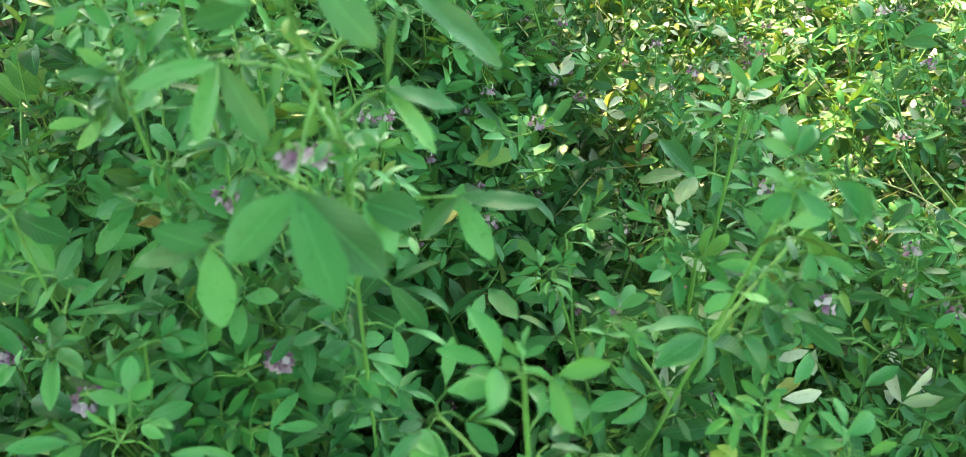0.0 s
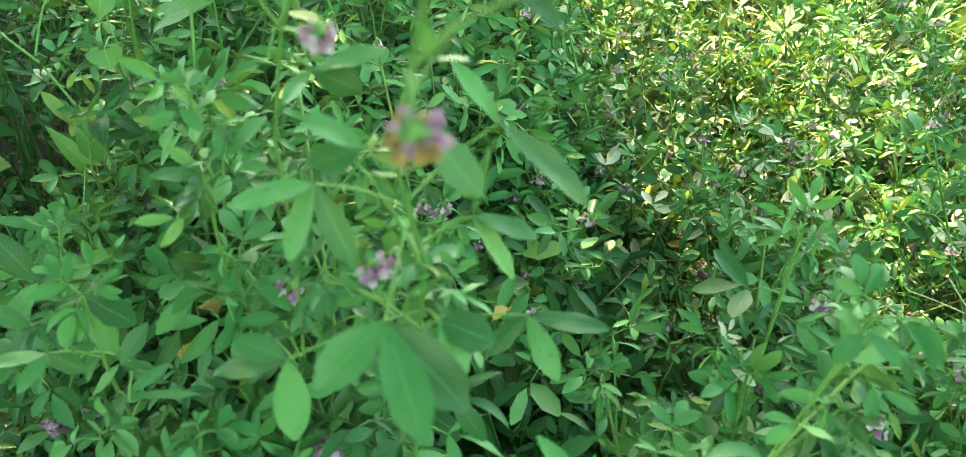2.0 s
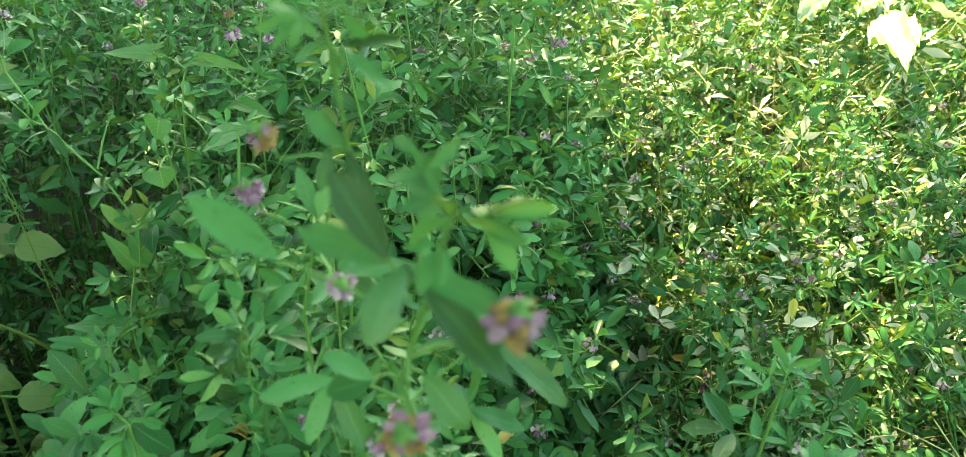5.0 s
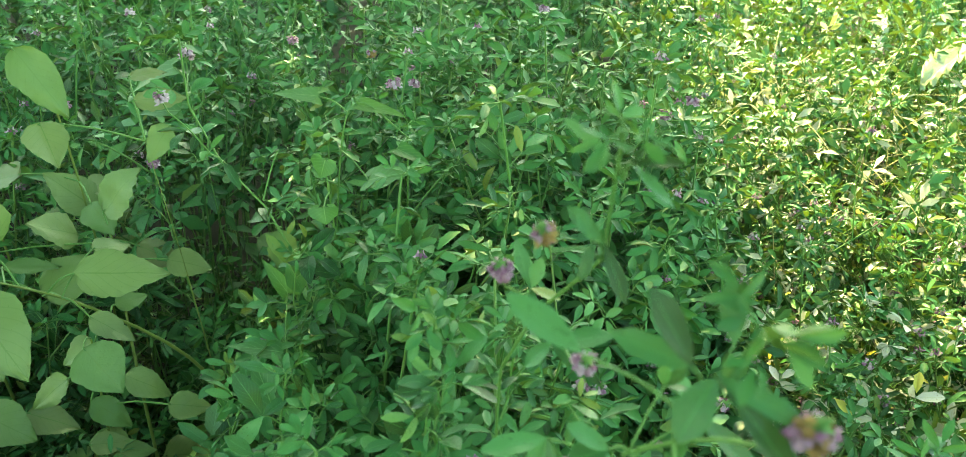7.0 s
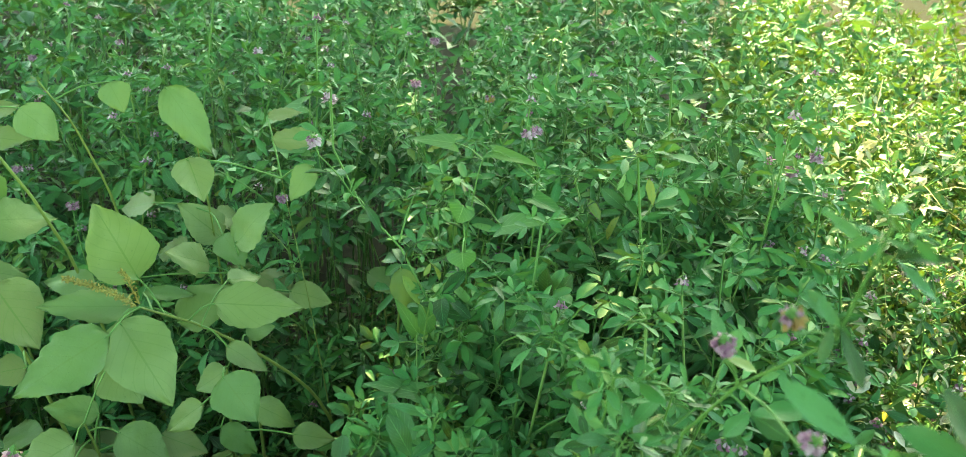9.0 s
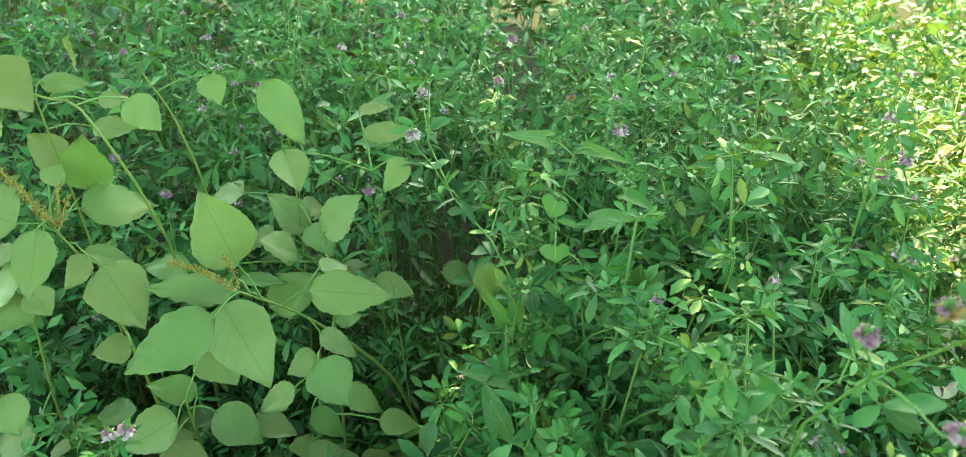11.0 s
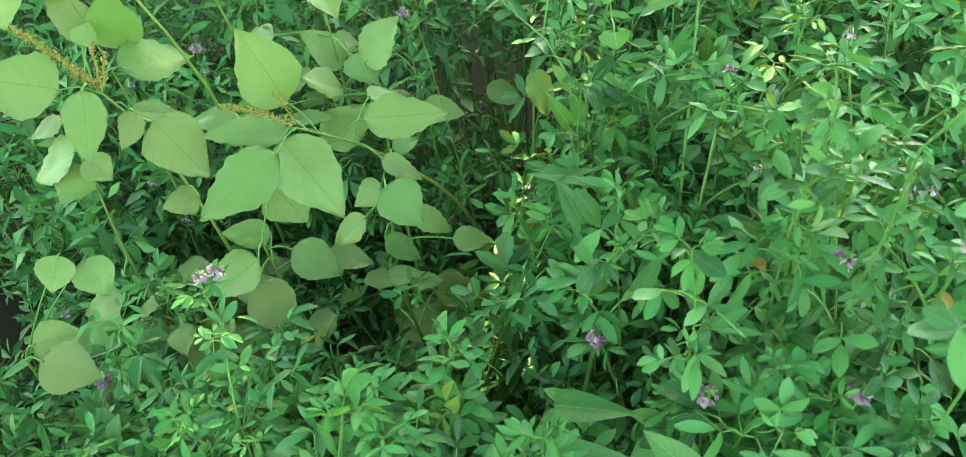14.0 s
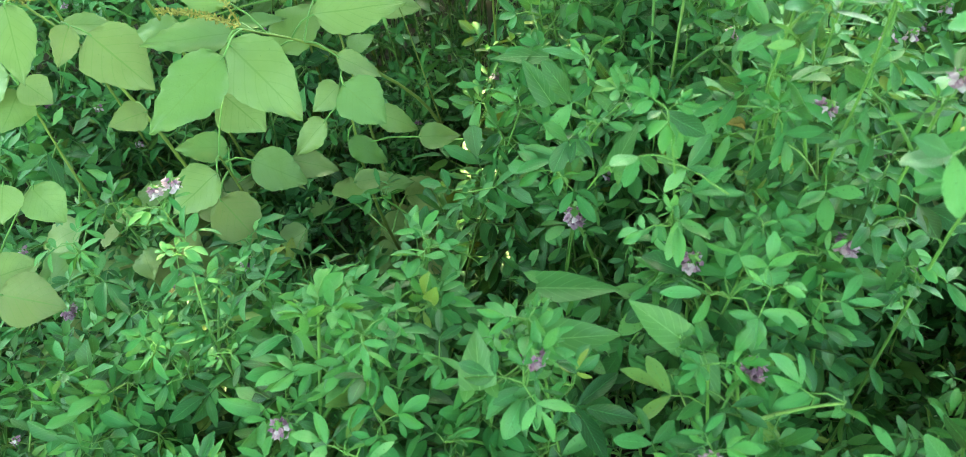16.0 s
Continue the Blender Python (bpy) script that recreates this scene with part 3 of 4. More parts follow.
# ---- pigweed: thick stems with broad stalked leaves ----
def pigweed(label, *paths, thick=0.0031):
    """A plant with its stems; each path is a few places from the root up."""
    ob = tagged(new("pigweed"), label, "weed", "pigweed plants")
    ob.location = paths[0][0]
    for path in paths:
        g = Geo()
        line = bend([np.array(p) - np.array(paths[0][0]) for p in path], 14)
        base = thick if path[0][2] == 0 else thick * 0.32
        v, f, uv = tube(line, np.linspace(base, base * 0.42, 14), 8)
        g.add(v, f, uv, 0)
        part("stem", g.mesh("stem", [WOODY]), ob)
    return ob, [np.array(p) for path in paths for p in bend(path, 26)]


leaf_count = 0


def big_leaf(plant, base, tip, width, facing=(0.32, -0.60)):
    """A broad blade from base to tip on a stalk that springs from the nearest place of the plant's stems lower down."""
    global leaf_count
    leaf_count += 1
    ob, line = plant
    base, tip = np.array(base), np.array(tip)
    tip = tip + 0.04 * (tip - base)
    width = width * 1.06
    long = float(np.linalg.norm(tip - base))
    r = random.Random(leaf_count)
    g = Geo()
    v, f, uv = blade(long, width, ovate, 20, 8, r.uniform(0.02, 0.16), r.uniform(-0.02, 0.14), 0.010, r.uniform(-0.15, 0.15), leaf_count)
    # shallow quilting between the side veins and a slightly uneven edge
    for k in range(len(v)):
        u = abs(uv[k][0] - 0.5) * 2
        v[k][2] += 0.022 * long * u * math.sin((uv[k][1] * 6 - u * 2.2) * 6.28) + 0.05 * long * noise.noise((uv[k][0] * 2.5, uv[k][1] * 2.5, leaf_count * 3.1))
        if u > 0.9:
            v[k][2] += 0.03 * long * noise.noise((uv[k][1] * 7, uv[k][0] * 3, leaf_count * 1.7))
            v[k][0] *= 1 + 0.016 * math.sin(uv[k][1] * 52 + leaf_count) + 0.10 * noise.noise((uv[k][1] * 5, uv[k][0] * 9, leaf_count * 2.3))
    up = unit(np.array([facing[0] + r.uniform(-0.15, 0.15), facing[1] + r.uniform(-0.15, 0.15), 1.0]))
    m = axes(base, tip - base, up)
    g.add(v @ m[:3, :3].T + m[:3, 3], f, uv, 0)
    seat = min(line, key=lambda p: np.linalg.norm(p - (base - unit(tip - base) * 0.035 + np.array([0, 0, -0.01]))))
    mid = 0.5 * (seat + base) + np.array([0, 0, 0.006])
    g.v = [q - np.array(ob.location) for q in g.v]
    leaf = part("leaf", g.mesh("leaf", [AMARANTH]), ob)
    g = Geo()
    v, f, uv = tube(bend([seat, mid, base, base + (tip - base) * 0.06], 7), np.linspace(0.0013, 0.0009, 7), 6)
    g.add(v - np.array(ob.location), f, uv, 0)
    part("leaf_stalk", g.mesh("leaf_stalk", [STEM]), leaf)


def seed_spike(plant, base, tip, count, thick):
    """A spike of tiny green-yellow seed heads."""
    ob, _ = plant
    r = random.Random(count)
    base, tip = np.array(base), np.array(tip)
    g = Geo()
    line = bend([base, 0.5 * (base + tip) + np.array([0, 0, 0.006]), tip], 8)
    v, f, uv = tube(line, np.linspace(0.0012, 0.0006, 8), 5)
    g.add(v, f, uv, 0)
    grain = Geo()
    v, f, uv = blade(0.0042, 0.0024, alfalfa_shape, 2, 2, 0.7, 0.0)
    grain.add(v, f, uv, 0)
    mats = []
    for k in range(count):
        s = k / count
        p = base + (tip - base) * s + np.array([0, 0, 0.006]) * 4 * s * (1 - s)
        d = unit(np.array([r.uniform(-1, 1), r.uniform(-1, 1), r.uniform(-1, 1)]) + 0.7 * unit(tip - base))
        mats.append(axes(p + d * thick * r.random() * (1 - 0.6 * s), d, (r.uniform(-1, 1), r.uniform(-1, 1), 1)))
    g.stamp(grain, mats)
    g.v = [q - np.array(ob.location) for q in g.v]
    part("seed_spike", g.mesh("seed_spike", [SEED]), ob, label="knobbly yellow-green seed spike")


pigweed_a = pigweed("broad-leaved pigweed with pale green leaves and a seed spike",
                    [(-0.52, 0.90, 0.0), (-0.60, 0.79, 0.36), (-0.633, 0.742, 0.479), (-0.70, 0.66, 0.59), (-0.757, 0.60, 0.645)],
                    [(-0.66, 0.72, 0.0), (-0.70, 0.74, 0.40), (-0.745, 0.79, 0.62)],
                    [(-0.70, 0.60, 0.0), (-0.78, 0.56, 0.35), (-0.795, 0.53, 0.52)],
                    [(-0.607, 0.783, 0.38), (-0.65, 0.80, 0.58), (-0.685, 0.805, 0.745)],
                    [(-0.60, 0.68, 0.0), (-0.66, 0.63, 0.35), (-0.665, 0.625, 0.57)])
pigweed_h = pigweed("weed with dull olive leaves in the dark hollow", [(-0.60, 1.02, 0.0), (-0.61, 1.03, 0.25), (-0.64, 1.04, 0.46)], [(-0.55, 0.88, 0.0), (-0.54, 0.86, 0.40), (-0.53, 0.84, 0.62)])
pigweed_b = pigweed("broad-leaved pigweed with a long seed spike among alfalfa",
                    [(-0.86, 0.66, 0.0), (-0.91, 0.60, 0.45), (-0.955, 0.58, 0.62), (-1.01, 0.575, 0.69)],
                    [(-1.0, 0.62, 0.0), (-1.06, 0.58, 0.35), (-1.07, 0.57, 0.58)])
pigweed_c = pigweed("tall pigweed with large drooping leaves behind the others",
                    [(-0.99, 0.90, 0.0), (-0.98, 0.85, 0.55), (-0.99, 0.80, 0.75), (-1.02, 0.77, 0.84)],
                    [(-0.86, 0.93, 0.0), (-0.84, 0.88, 0.5), (-0.84, 0.84, 0.80)],
                    [(-1.08, 0.80, 0.0), (-1.10, 0.72, 0.55), (-1.11, 0.66, 0.86)],
                    [(-0.93, 0.80, 0.0), (-0.94, 0.72, 0.55), (-0.989, 0.641, 0.808), (-1.045, 0.624, 0.836), (-1.11, 0.60, 0.865)], thick=0.0026)
pigweed_f = pigweed("low shaded weed with dull olive leaves under the alfalfa", [(-0.43, 0.70, 0.0), (-0.43, 0.68, 0.25), (-0.425, 0.665, 0.45)])
pigweed_g = pigweed("low shaded weed with dull olive leaves under the alfalfa", [(-0.06, 0.66, 0.0), (-0.065, 0.64, 0.25), (-0.07, 0.62, 0.43)])
pigweed_d = pigweed("low young pigweed with heart-shaped leaves", [(-1.12, 0.42, 0.0), (-1.10, 0.40, 0.25), (-1.08, 0.38, 0.40)])
big_leaf(pigweed_a, (-0.790, 0.642, 0.655), (-0.811, 0.614, 0.755), 0.078)
big_leaf(pigweed_a, (-0.754, 0.562, 0.650), (-0.676, 0.536, 0.575), 0.074)
big_leaf(pigweed_a, (-0.743, 0.533, 0.650), (-0.817, 0.465, 0.599), 0.070)
big_leaf(pigweed_a, (-0.694, 0.653, 0.636), (-0.597, 0.686, 0.634), 0.058)
big_leaf(pigweed_a, (-0.784, 0.624, 0.626), (-0.846, 0.548, 0.659), 0.046)
big_leaf(pigweed_a, (-0.825, 0.687, 0.604), (-0.769, 0.720, 0.599), 0.021)
big_leaf(pigweed_a, (-0.911, 0.697, 0.594), (-0.990, 0.695, 0.581), 0.041)
big_leaf(pigweed_a, (-0.796, 0.790, 0.603), (-0.816, 0.737, 0.645), 0.053)
big_leaf(pigweed_a, (-0.831, 0.874, 0.600), (-0.877, 0.845, 0.659), 0.058)
big_leaf(pigweed_a, (-0.759, 0.799, 0.638), (-0.709, 0.814, 0.702), 0.066)
big_leaf(pigweed_a, (-0.719, 0.719, 0.630), (-0.698, 0.763, 0.619), 0.032)
big_leaf(pigweed_a, (-0.781, 0.692, 0.567), (-0.729, 0.748, 0.607), 0.065)
big_leaf(pigweed_a, (-0.694, 0.829, 0.562), (-0.632, 0.832, 0.558), 0.043)
big_leaf(pigweed_a, (-0.686, 0.700, 0.566), (-0.660, 0.729, 0.570), 0.025)
big_leaf(pigweed_a, (-0.669, 0.634, 0.594), (-0.627, 0.647, 0.560), 0.031)
big_leaf(pigweed_a, (-0.646, 0.589, 0.585), (-0.601, 0.582, 0.540), 0.058)
big_leaf(pigweed_a, (-0.683, 0.649, 0.544), (-0.721, 0.632, 0.518), 0.038)
big_leaf(pigweed_a, (-0.814, 0.604, 0.554), (-0.763, 0.587, 0.519), 0.064)
big_leaf(pigweed_a, (-0.690, 0.607, 0.522), (-0.736, 0.588, 0.481), 0.037)
big_leaf(pigweed_a, (-0.743, 0.590, 0.472), (-0.692, 0.610, 0.445), 0.038)
big_leaf(pigweed_a, (-0.769, 0.550, 0.500), (-0.713, 0.566, 0.458), 0.053)
big_leaf(pigweed_a, (-0.671, 0.612, 0.489), (-0.634, 0.626, 0.449), 0.034)
big_leaf(pigweed_a, (-0.639, 0.636, 0.515), (-0.592, 0.658, 0.481), 0.037)
big_leaf(pigweed_a, (-0.591, 0.642, 0.478), (-0.542, 0.658, 0.473), 0.034)
big_leaf(pigweed_a, (-0.781, 0.499, 0.520), (-0.827, 0.454, 0.496), 0.059)
big_leaf(pigweed_a, (-0.787, 0.493, 0.486), (-0.730, 0.461, 0.447), 0.059)
big_leaf(pigweed_a, (-0.800, 0.558, 0.511), (-0.850, 0.530, 0.528), 0.038)
big_leaf(pigweed_b, (-0.870, 0.535, 0.575), (-0.901, 0.505, 0.574), 0.040)
big_leaf(pigweed_a, (-0.665, 0.589, 0.443), (-0.622, 0.610, 0.441), 0.028)
big_leaf(pigweed_a, (-0.638, 0.595, 0.434), (-0.596, 0.613, 0.431), 0.026)
big_leaf(pigweed_b, (-1.043, 0.555, 0.693), (-1.139, 0.532, 0.711), 0.088)
big_leaf(pigweed_b, (-0.991, 0.537, 0.705), (-0.964, 0.485, 0.641), 0.049)
big_leaf(pigweed_b, (-1.012, 0.625, 0.694), (-0.959, 0.704, 0.684), 0.075)
big_leaf(pigweed_b, (-1.035, 0.661, 0.702), (-1.015, 0.646, 0.783), 0.068)
big_leaf(pigweed_b, (-1.185, 0.763, 0.676), (-1.194, 0.725, 0.734), 0.060)
big_leaf(pigweed_b, (-1.031, 0.599, 0.731), (-1.026, 0.615, 0.756), 0.035)
big_leaf(pigweed_b, (-0.949, 0.565, 0.666), (-0.968, 0.542, 0.627), 0.035)
big_leaf(pigweed_b, (-0.979, 0.586, 0.655), (-0.930, 0.615, 0.643), 0.032)
big_leaf(pigweed_b, (-0.930, 0.566, 0.656), (-0.856, 0.543, 0.602), 0.073)
big_leaf(pigweed_b, (-1.082, 0.575, 0.592), (-1.153, 0.550, 0.559), 0.072)
big_leaf(pigweed_b, (-1.080, 0.576, 0.569), (-1.097, 0.534, 0.536), 0.062)
big_leaf(pigweed_b, (-1.062, 0.569, 0.588), (-1.036, 0.571, 0.556), 0.042)
big_leaf(pigweed_d, (-1.000, 0.424, 0.547), (-0.998, 0.393, 0.516), 0.050)
big_leaf(pigweed_d, (-0.980, 0.437, 0.534), (-0.951, 0.428, 0.492), 0.050)
big_leaf(pigweed_c, (-1.106, 0.605, 0.876), (-1.044, 0.604, 0.826), 0.069)
big_leaf(pigweed_c, (-1.096, 0.575, 0.833), (-1.089, 0.553, 0.768), 0.061)
big_leaf(pigweed_c, (-1.116, 0.688, 0.832), (-1.061, 0.718, 0.829), 0.037)
big_leaf(pigweed_c, (-1.018, 0.684, 0.818), (-0.994, 0.709, 0.825), 0.032)
big_leaf(pigweed_c, (-0.994, 0.708, 0.822), (-0.957, 0.724, 0.782), 0.050)
big_leaf(pigweed_c, (-1.029, 0.680, 0.786), (-0.972, 0.696, 0.787), 0.039)
big_leaf(pigweed_c, (-0.843, 0.796, 0.849), (-0.783, 0.798, 0.769), 0.053)
big_leaf(pigweed_a, (-0.783, 0.748, 0.776), (-0.746, 0.721, 0.735), 0.049)
big_leaf(pigweed_a, (-0.606, 0.743, 0.797), (-0.626, 0.719, 0.758), 0.032)
big_leaf(pigweed_h, (-0.665, 1.034, 0.499), (-0.603, 1.038, 0.469), 0.049)
big_leaf(pigweed_h, (-0.527, 0.834, 0.631), (-0.501, 0.810, 0.573), 0.039)
big_leaf(pigweed_c, (-0.968, 0.839, 0.829), (-0.946, 0.837, 0.790), 0.042)
big_leaf(pigweed_b, (-1.113, 0.602, 0.620), (-1.166, 0.583, 0.600), 0.034)
big_leaf(pigweed_c, (-1.121, 0.751, 0.842), (-1.098, 0.727, 0.885), 0.044)
big_leaf(pigweed_a, (-0.737, 0.864, 0.805), (-0.698, 0.886, 0.816), 0.026)
big_leaf(pigweed_a, (-0.711, 0.830, 0.787), (-0.651, 0.857, 0.793), 0.034)
big_leaf(pigweed_d, (-1.003, 0.347, 0.474), (-0.960, 0.380, 0.474), 0.050)
big_leaf(pigweed_d, (-0.974, 0.328, 0.474), (-0.924, 0.349, 0.438), 0.061)
big_leaf(pigweed_f, (-0.425, 0.660, 0.470), (-0.360, 0.622, 0.485), 0.058)
big_leaf(pigweed_f, (-0.415, 0.670, 0.440), (-0.380, 0.720, 0.400), 0.050)
big_leaf(pigweed_g, (-0.068, 0.615, 0.445), (-0.010, 0.575, 0.465), 0.046)
big_leaf(pigweed_g, (-0.070, 0.620, 0.420), (-0.110, 0.580, 0.400), 0.042)

seed_spike(pigweed_a, (-0.752, 0.588, 0.655), (-0.835, 0.575, 0.678), 320, 0.0048)
seed_spike(pigweed_a, (-0.757, 0.60, 0.65), (-0.775, 0.598, 0.69), 90, 0.004)
seed_spike(pigweed_b, (-1.005, 0.575, 0.69), (-1.155, 0.600, 0.758), 900, 0.0072)
seed_spike(pigweed_b, (-1.0, 0.575, 0.69), (-1.015, 0.60, 0.735), 120, 0.0045)
seed_spike(pigweed_b, (-1.0, 0.575, 0.69), (-1.045, 0.58, 0.70), 120, 0.0045)
seed_spike(pigweed_b, (-0.995, 0.575, 0.69), (-0.985, 0.585, 0.73), 100, 0.004)
# the shaded lower leaves
prng = random.Random(31)
for plant, cx, cy, lo, hi, count in ((pigweed_b, -0.98, 0.58, 0.22, 0.38, 20), (pigweed_a, -0.72, 0.64, 0.20, 0.37, 18), (pigweed_c, -0.86, 0.86, 0.45, 0.66, 10), (pigweed_a, -0.58, 0.76, 0.08, 0.30, 16), (pigweed_b, -1.02, 0.50, 0.14, 0.30, 8), (pigweed_b, -0.96, 0.52, 0.32, 0.42, 8)):
    for k in range(count):
        a = prng.uniform(0, 6.28)
        r0 = prng.uniform(0.02, 0.11)
        z = prng.uniform(lo, hi)
        long = prng.uniform(0.05, 0.08)
        b = (cx + r0 * math.cos(a), cy + r0 * math.sin(a), z)
        big_leaf(plant, b, (b[0] + long * math.cos(a), b[1] + long * math.sin(a), z - prng.uniform(0.0, 0.035)), long * prng.uniform(0.62, 0.78))


# ---- single alfalfa plants that stand out of the stand ----
def alfalfa(label, path, size=1.2, leaf_from=0.3, branches=5, branch_long=0.10, heads=(), seed=0, gap=0.032, thick=1.0, leaf_to=0.985, glare_every=0):
    """One plant: path from the root to the tip; heads are (place, kind) of its flowers; last argument: every how many
    leaves get the pale glare colour.
    """
    r = random.Random(seed * 7 + 3)
    ob = tagged(new("alfalfa_plant"), label, "alfalfa", "single alfalfa plants")
    root = np.array(path[0])
    ob.location = path[0]
    lines, leaves, tips, young = grow(path[0], path[-1], r, leaf_from, gap, branches, branch_long, size, 0.03) if len(path) == 2 else grow_along(path, r, leaf_from, gap, branches, branch_long, size, leaf_to)
    stem = Geo()
    for line, rad in lines:
        v, f, uv = tube(line - root, np.linspace(rad, rad * 0.6, len(line)) * thick, 6)
        stem.add(v, f, uv, 0)
    for place, kind in heads:
        place = np.array(place)
        seat = min((p for line, _ in lines for p in line), key=lambda p: np.linalg.norm(p - place + np.array([0, 0, 0.04])))
        d = unit(unit(place - seat) + np.array([0, 0, 1.0]))
        foot_of = place - d * 0.014
        v, f, uv = tube(bend([seat - root, 0.5 * (seat + foot_of) - root + np.array([0, 0, 0.004]), foot_of - root], 6), np.linspace(0.0009, 0.0007, 6), 5)
        stem.add(v, f, uv, 0)
        m = axes(foot_of - root, d, (r.uniform(-1, 1), -1, 0.2), r.uniform(0.9, 1.1) * min(size, 1.15))
        part("flower_head", r.choice(HEADS[kind]), ob, m, {"purple": "violet flower head", "pale": "pale lilac flower head", "wilted": "wilted brownish flower head"}[kind])
    part("stem", stem.mesh("stem", [STEM]), ob)
    for mats, meshes in ((leaves, FINE_MESHES), (young, YOUNG_MESHES)):
        for k, m in enumerate(mats):
            m = m.copy()
            m[:3, 3] -= root
            if glare_every and k % glare_every == 0:
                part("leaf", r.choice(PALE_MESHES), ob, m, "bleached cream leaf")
            else:
                part("leaf", r.choice(meshes), ob, m)
    return ob


def even(line, count):
    """The same line with places at equal steps."""
    line = np.asarray(line, float)
    along = np.concatenate(([0.0], np.cumsum(np.linalg.norm(np.diff(line, axis=0), axis=1))))
    want = np.linspace(0, along[-1], count)
    return np.stack([np.interp(want, along, line[:, k]) for k in range(3)], axis=1)


def grow_along(path, r, leaf_from, gap, branches, branch_long, size, leaf_to=0.985):
    """As grow(), along a stem through given places."""
    lines, leaves, tips, young = grow(path[0], path[-1], r, leaf_from, gap, branches, branch_long, size, 0.0, leaf_to=leaf_to)
    old, fresh = even(lines[0][0], 40), even(bend(path, 60), 40)

    def shift(p):
        k = int(np.argmin([np.linalg.norm(q - p) for q in old]))
        return fresh[k] - old[k]

    for m in leaves + young:
        m[:3, 3] += shift(m[:3, 3])
    moved = [(fresh[::3], lines[0][1])] + [(line + shift(line[0]), rad) for line, rad in lines[1:]]
    return moved, leaves, tips, young


def blade_leaflet(base, tip, width, seed):
    """One long leaflet from base to tip with a faintly toothed, wavy edge, folded along its midrib."""
    r = random.Random(seed)
    base, tip = np.array(base), np.array(tip)
    long = float(np.linalg.norm(tip - base))
    v, f, uv = blade(long, width * 1.08, alfalfa_shape, 14, 4, r.uniform(0.05, 0.35), r.uniform(-0.04, 0.12), 0.012, r.uniform(-0.3, 0.3), seed)
    for k in range(len(v)):
        u = abs(uv[k][0] - 0.5) * 2
        v[k][2] += 0.03 * long * noise.noise((uv[k][0] * 2.2, uv[k][1] * 3.0, seed * 2.7))
        if u > 0.9 and uv[k][1] > 0.45:
            v[k][0] *= 1 + 0.05 * math.sin(uv[k][1] * 70 + seed)
    m = axes(base, tip - base, (r.uniform(-0.4, 0.4), r.uniform(-0.9, -0.2), 1.0))
    return v @ m[:3, :3].T + m[:3, 3], f, uv


def spray(plant, base, leaflets):
    """A compound leaf of the plant: a stalk from its stem to base, and (tip, width) of each leaflet."""
    ob, line = plant
    root, base = np.array(ob.location), np.array(base)
    seat = min(line, key=lambda p: np.linalg.norm(p - base + np.array([0, 0, 0.012])))
    g = Geo()
    v, f, uv = tube(bend([seat, 0.5 * (seat + base) + np.array([0, 0, 0.003]), base], 6) - root, np.linspace(0.0008, 0.0006, 6), 5)
    g.add(v, f, uv, 1)
    for k, (tip, width) in enumerate(leaflets):
        v, f, uv = blade_leaflet(base, tip, width, k + int(1e4 * abs(base[0])))
        g.add(v - root, f, uv, 0)
    part("leaf", g.mesh("leaf", LEAF_SLOTS), ob)


TALL = "tall green alfalfa plant with a violet flower head"
BENT = [(-0.20, 0.47, 0), (-0.17, 0.42, 0.55), (-0.150, 0.385, 0.76), (-0.150, 0.372, 0.82), (-0.140, 0.352, 0.862), (-0.113, 0.322, 0.897), (-0.098, 0.302, 0.929), (-0.091, 0.291, 0.963), (-0.091, 0.273, 0.996), (-0.093, 0.265, 1.014)]
tall_a = (alfalfa(TALL, BENT, 0.85, 0.40, 3, 0.05, [((-0.143, 0.303, 0.925), "purple"), ((-0.121, 0.269, 0.965), "wilted"), ((-0.096, 0.276, 0.897), "purple")], 1, 0.034, 1.05, 0.72), bend(BENT, 60))
STRAIGHT = [(-0.12, 0.44, 0), (-0.085, 0.36, 0.60), (-0.072, 0.325, 0.745), (-0.068, 0.309, 0.795), (-0.073, 0.286, 0.834), (-0.068, 0.256, 0.868), (-0.054, 0.212, 0.915), (-0.052, 0.198, 0.945), (-0.046, 0.198, 0.961), (-0.039, 0.200, 0.972)]
tall_b = (alfalfa(TALL, STRAIGHT, 0.95, 0.42, 7, 0.05, [((-0.052, 0.190, 0.898), "wilted"), ((-0.020, 0.186, 0.946), "wilted"), ((-0.093, 0.317, 0.771), "purple")], 2, 0.030, 1.1, 0.78), bend(STRAIGHT, 60))
spray(tall_b, (-0.112, 0.305, 0.823), [((-0.145, 0.289, 0.819), 0.013), ((-0.095, 0.291, 0.791), 0.012), ((-0.122, 0.285, 0.797), 0.011)])
spray(tall_b, (-0.046, 0.311, 0.806), [((-0.016, 0.309, 0.799), 0.011), ((-0.025, 0.306, 0.777), 0.010), ((-0.036, 0.308, 0.843), 0.010)])
spray(tall_b, (-0.035, 0.311, 0.850), [((0.006, 0.307, 0.817), 0.013), ((-0.054, 0.318, 0.874), 0.009)])
spray(tall_b, (-0.057, 0.248, 0.876), [((-0.039, 0.249, 0.849), 0.013)])
spray(tall_b, (-0.080, 0.259, 0.862), [((-0.100, 0.257, 0.875), 0.010), ((-0.098, 0.251, 0.859), 0.012)])
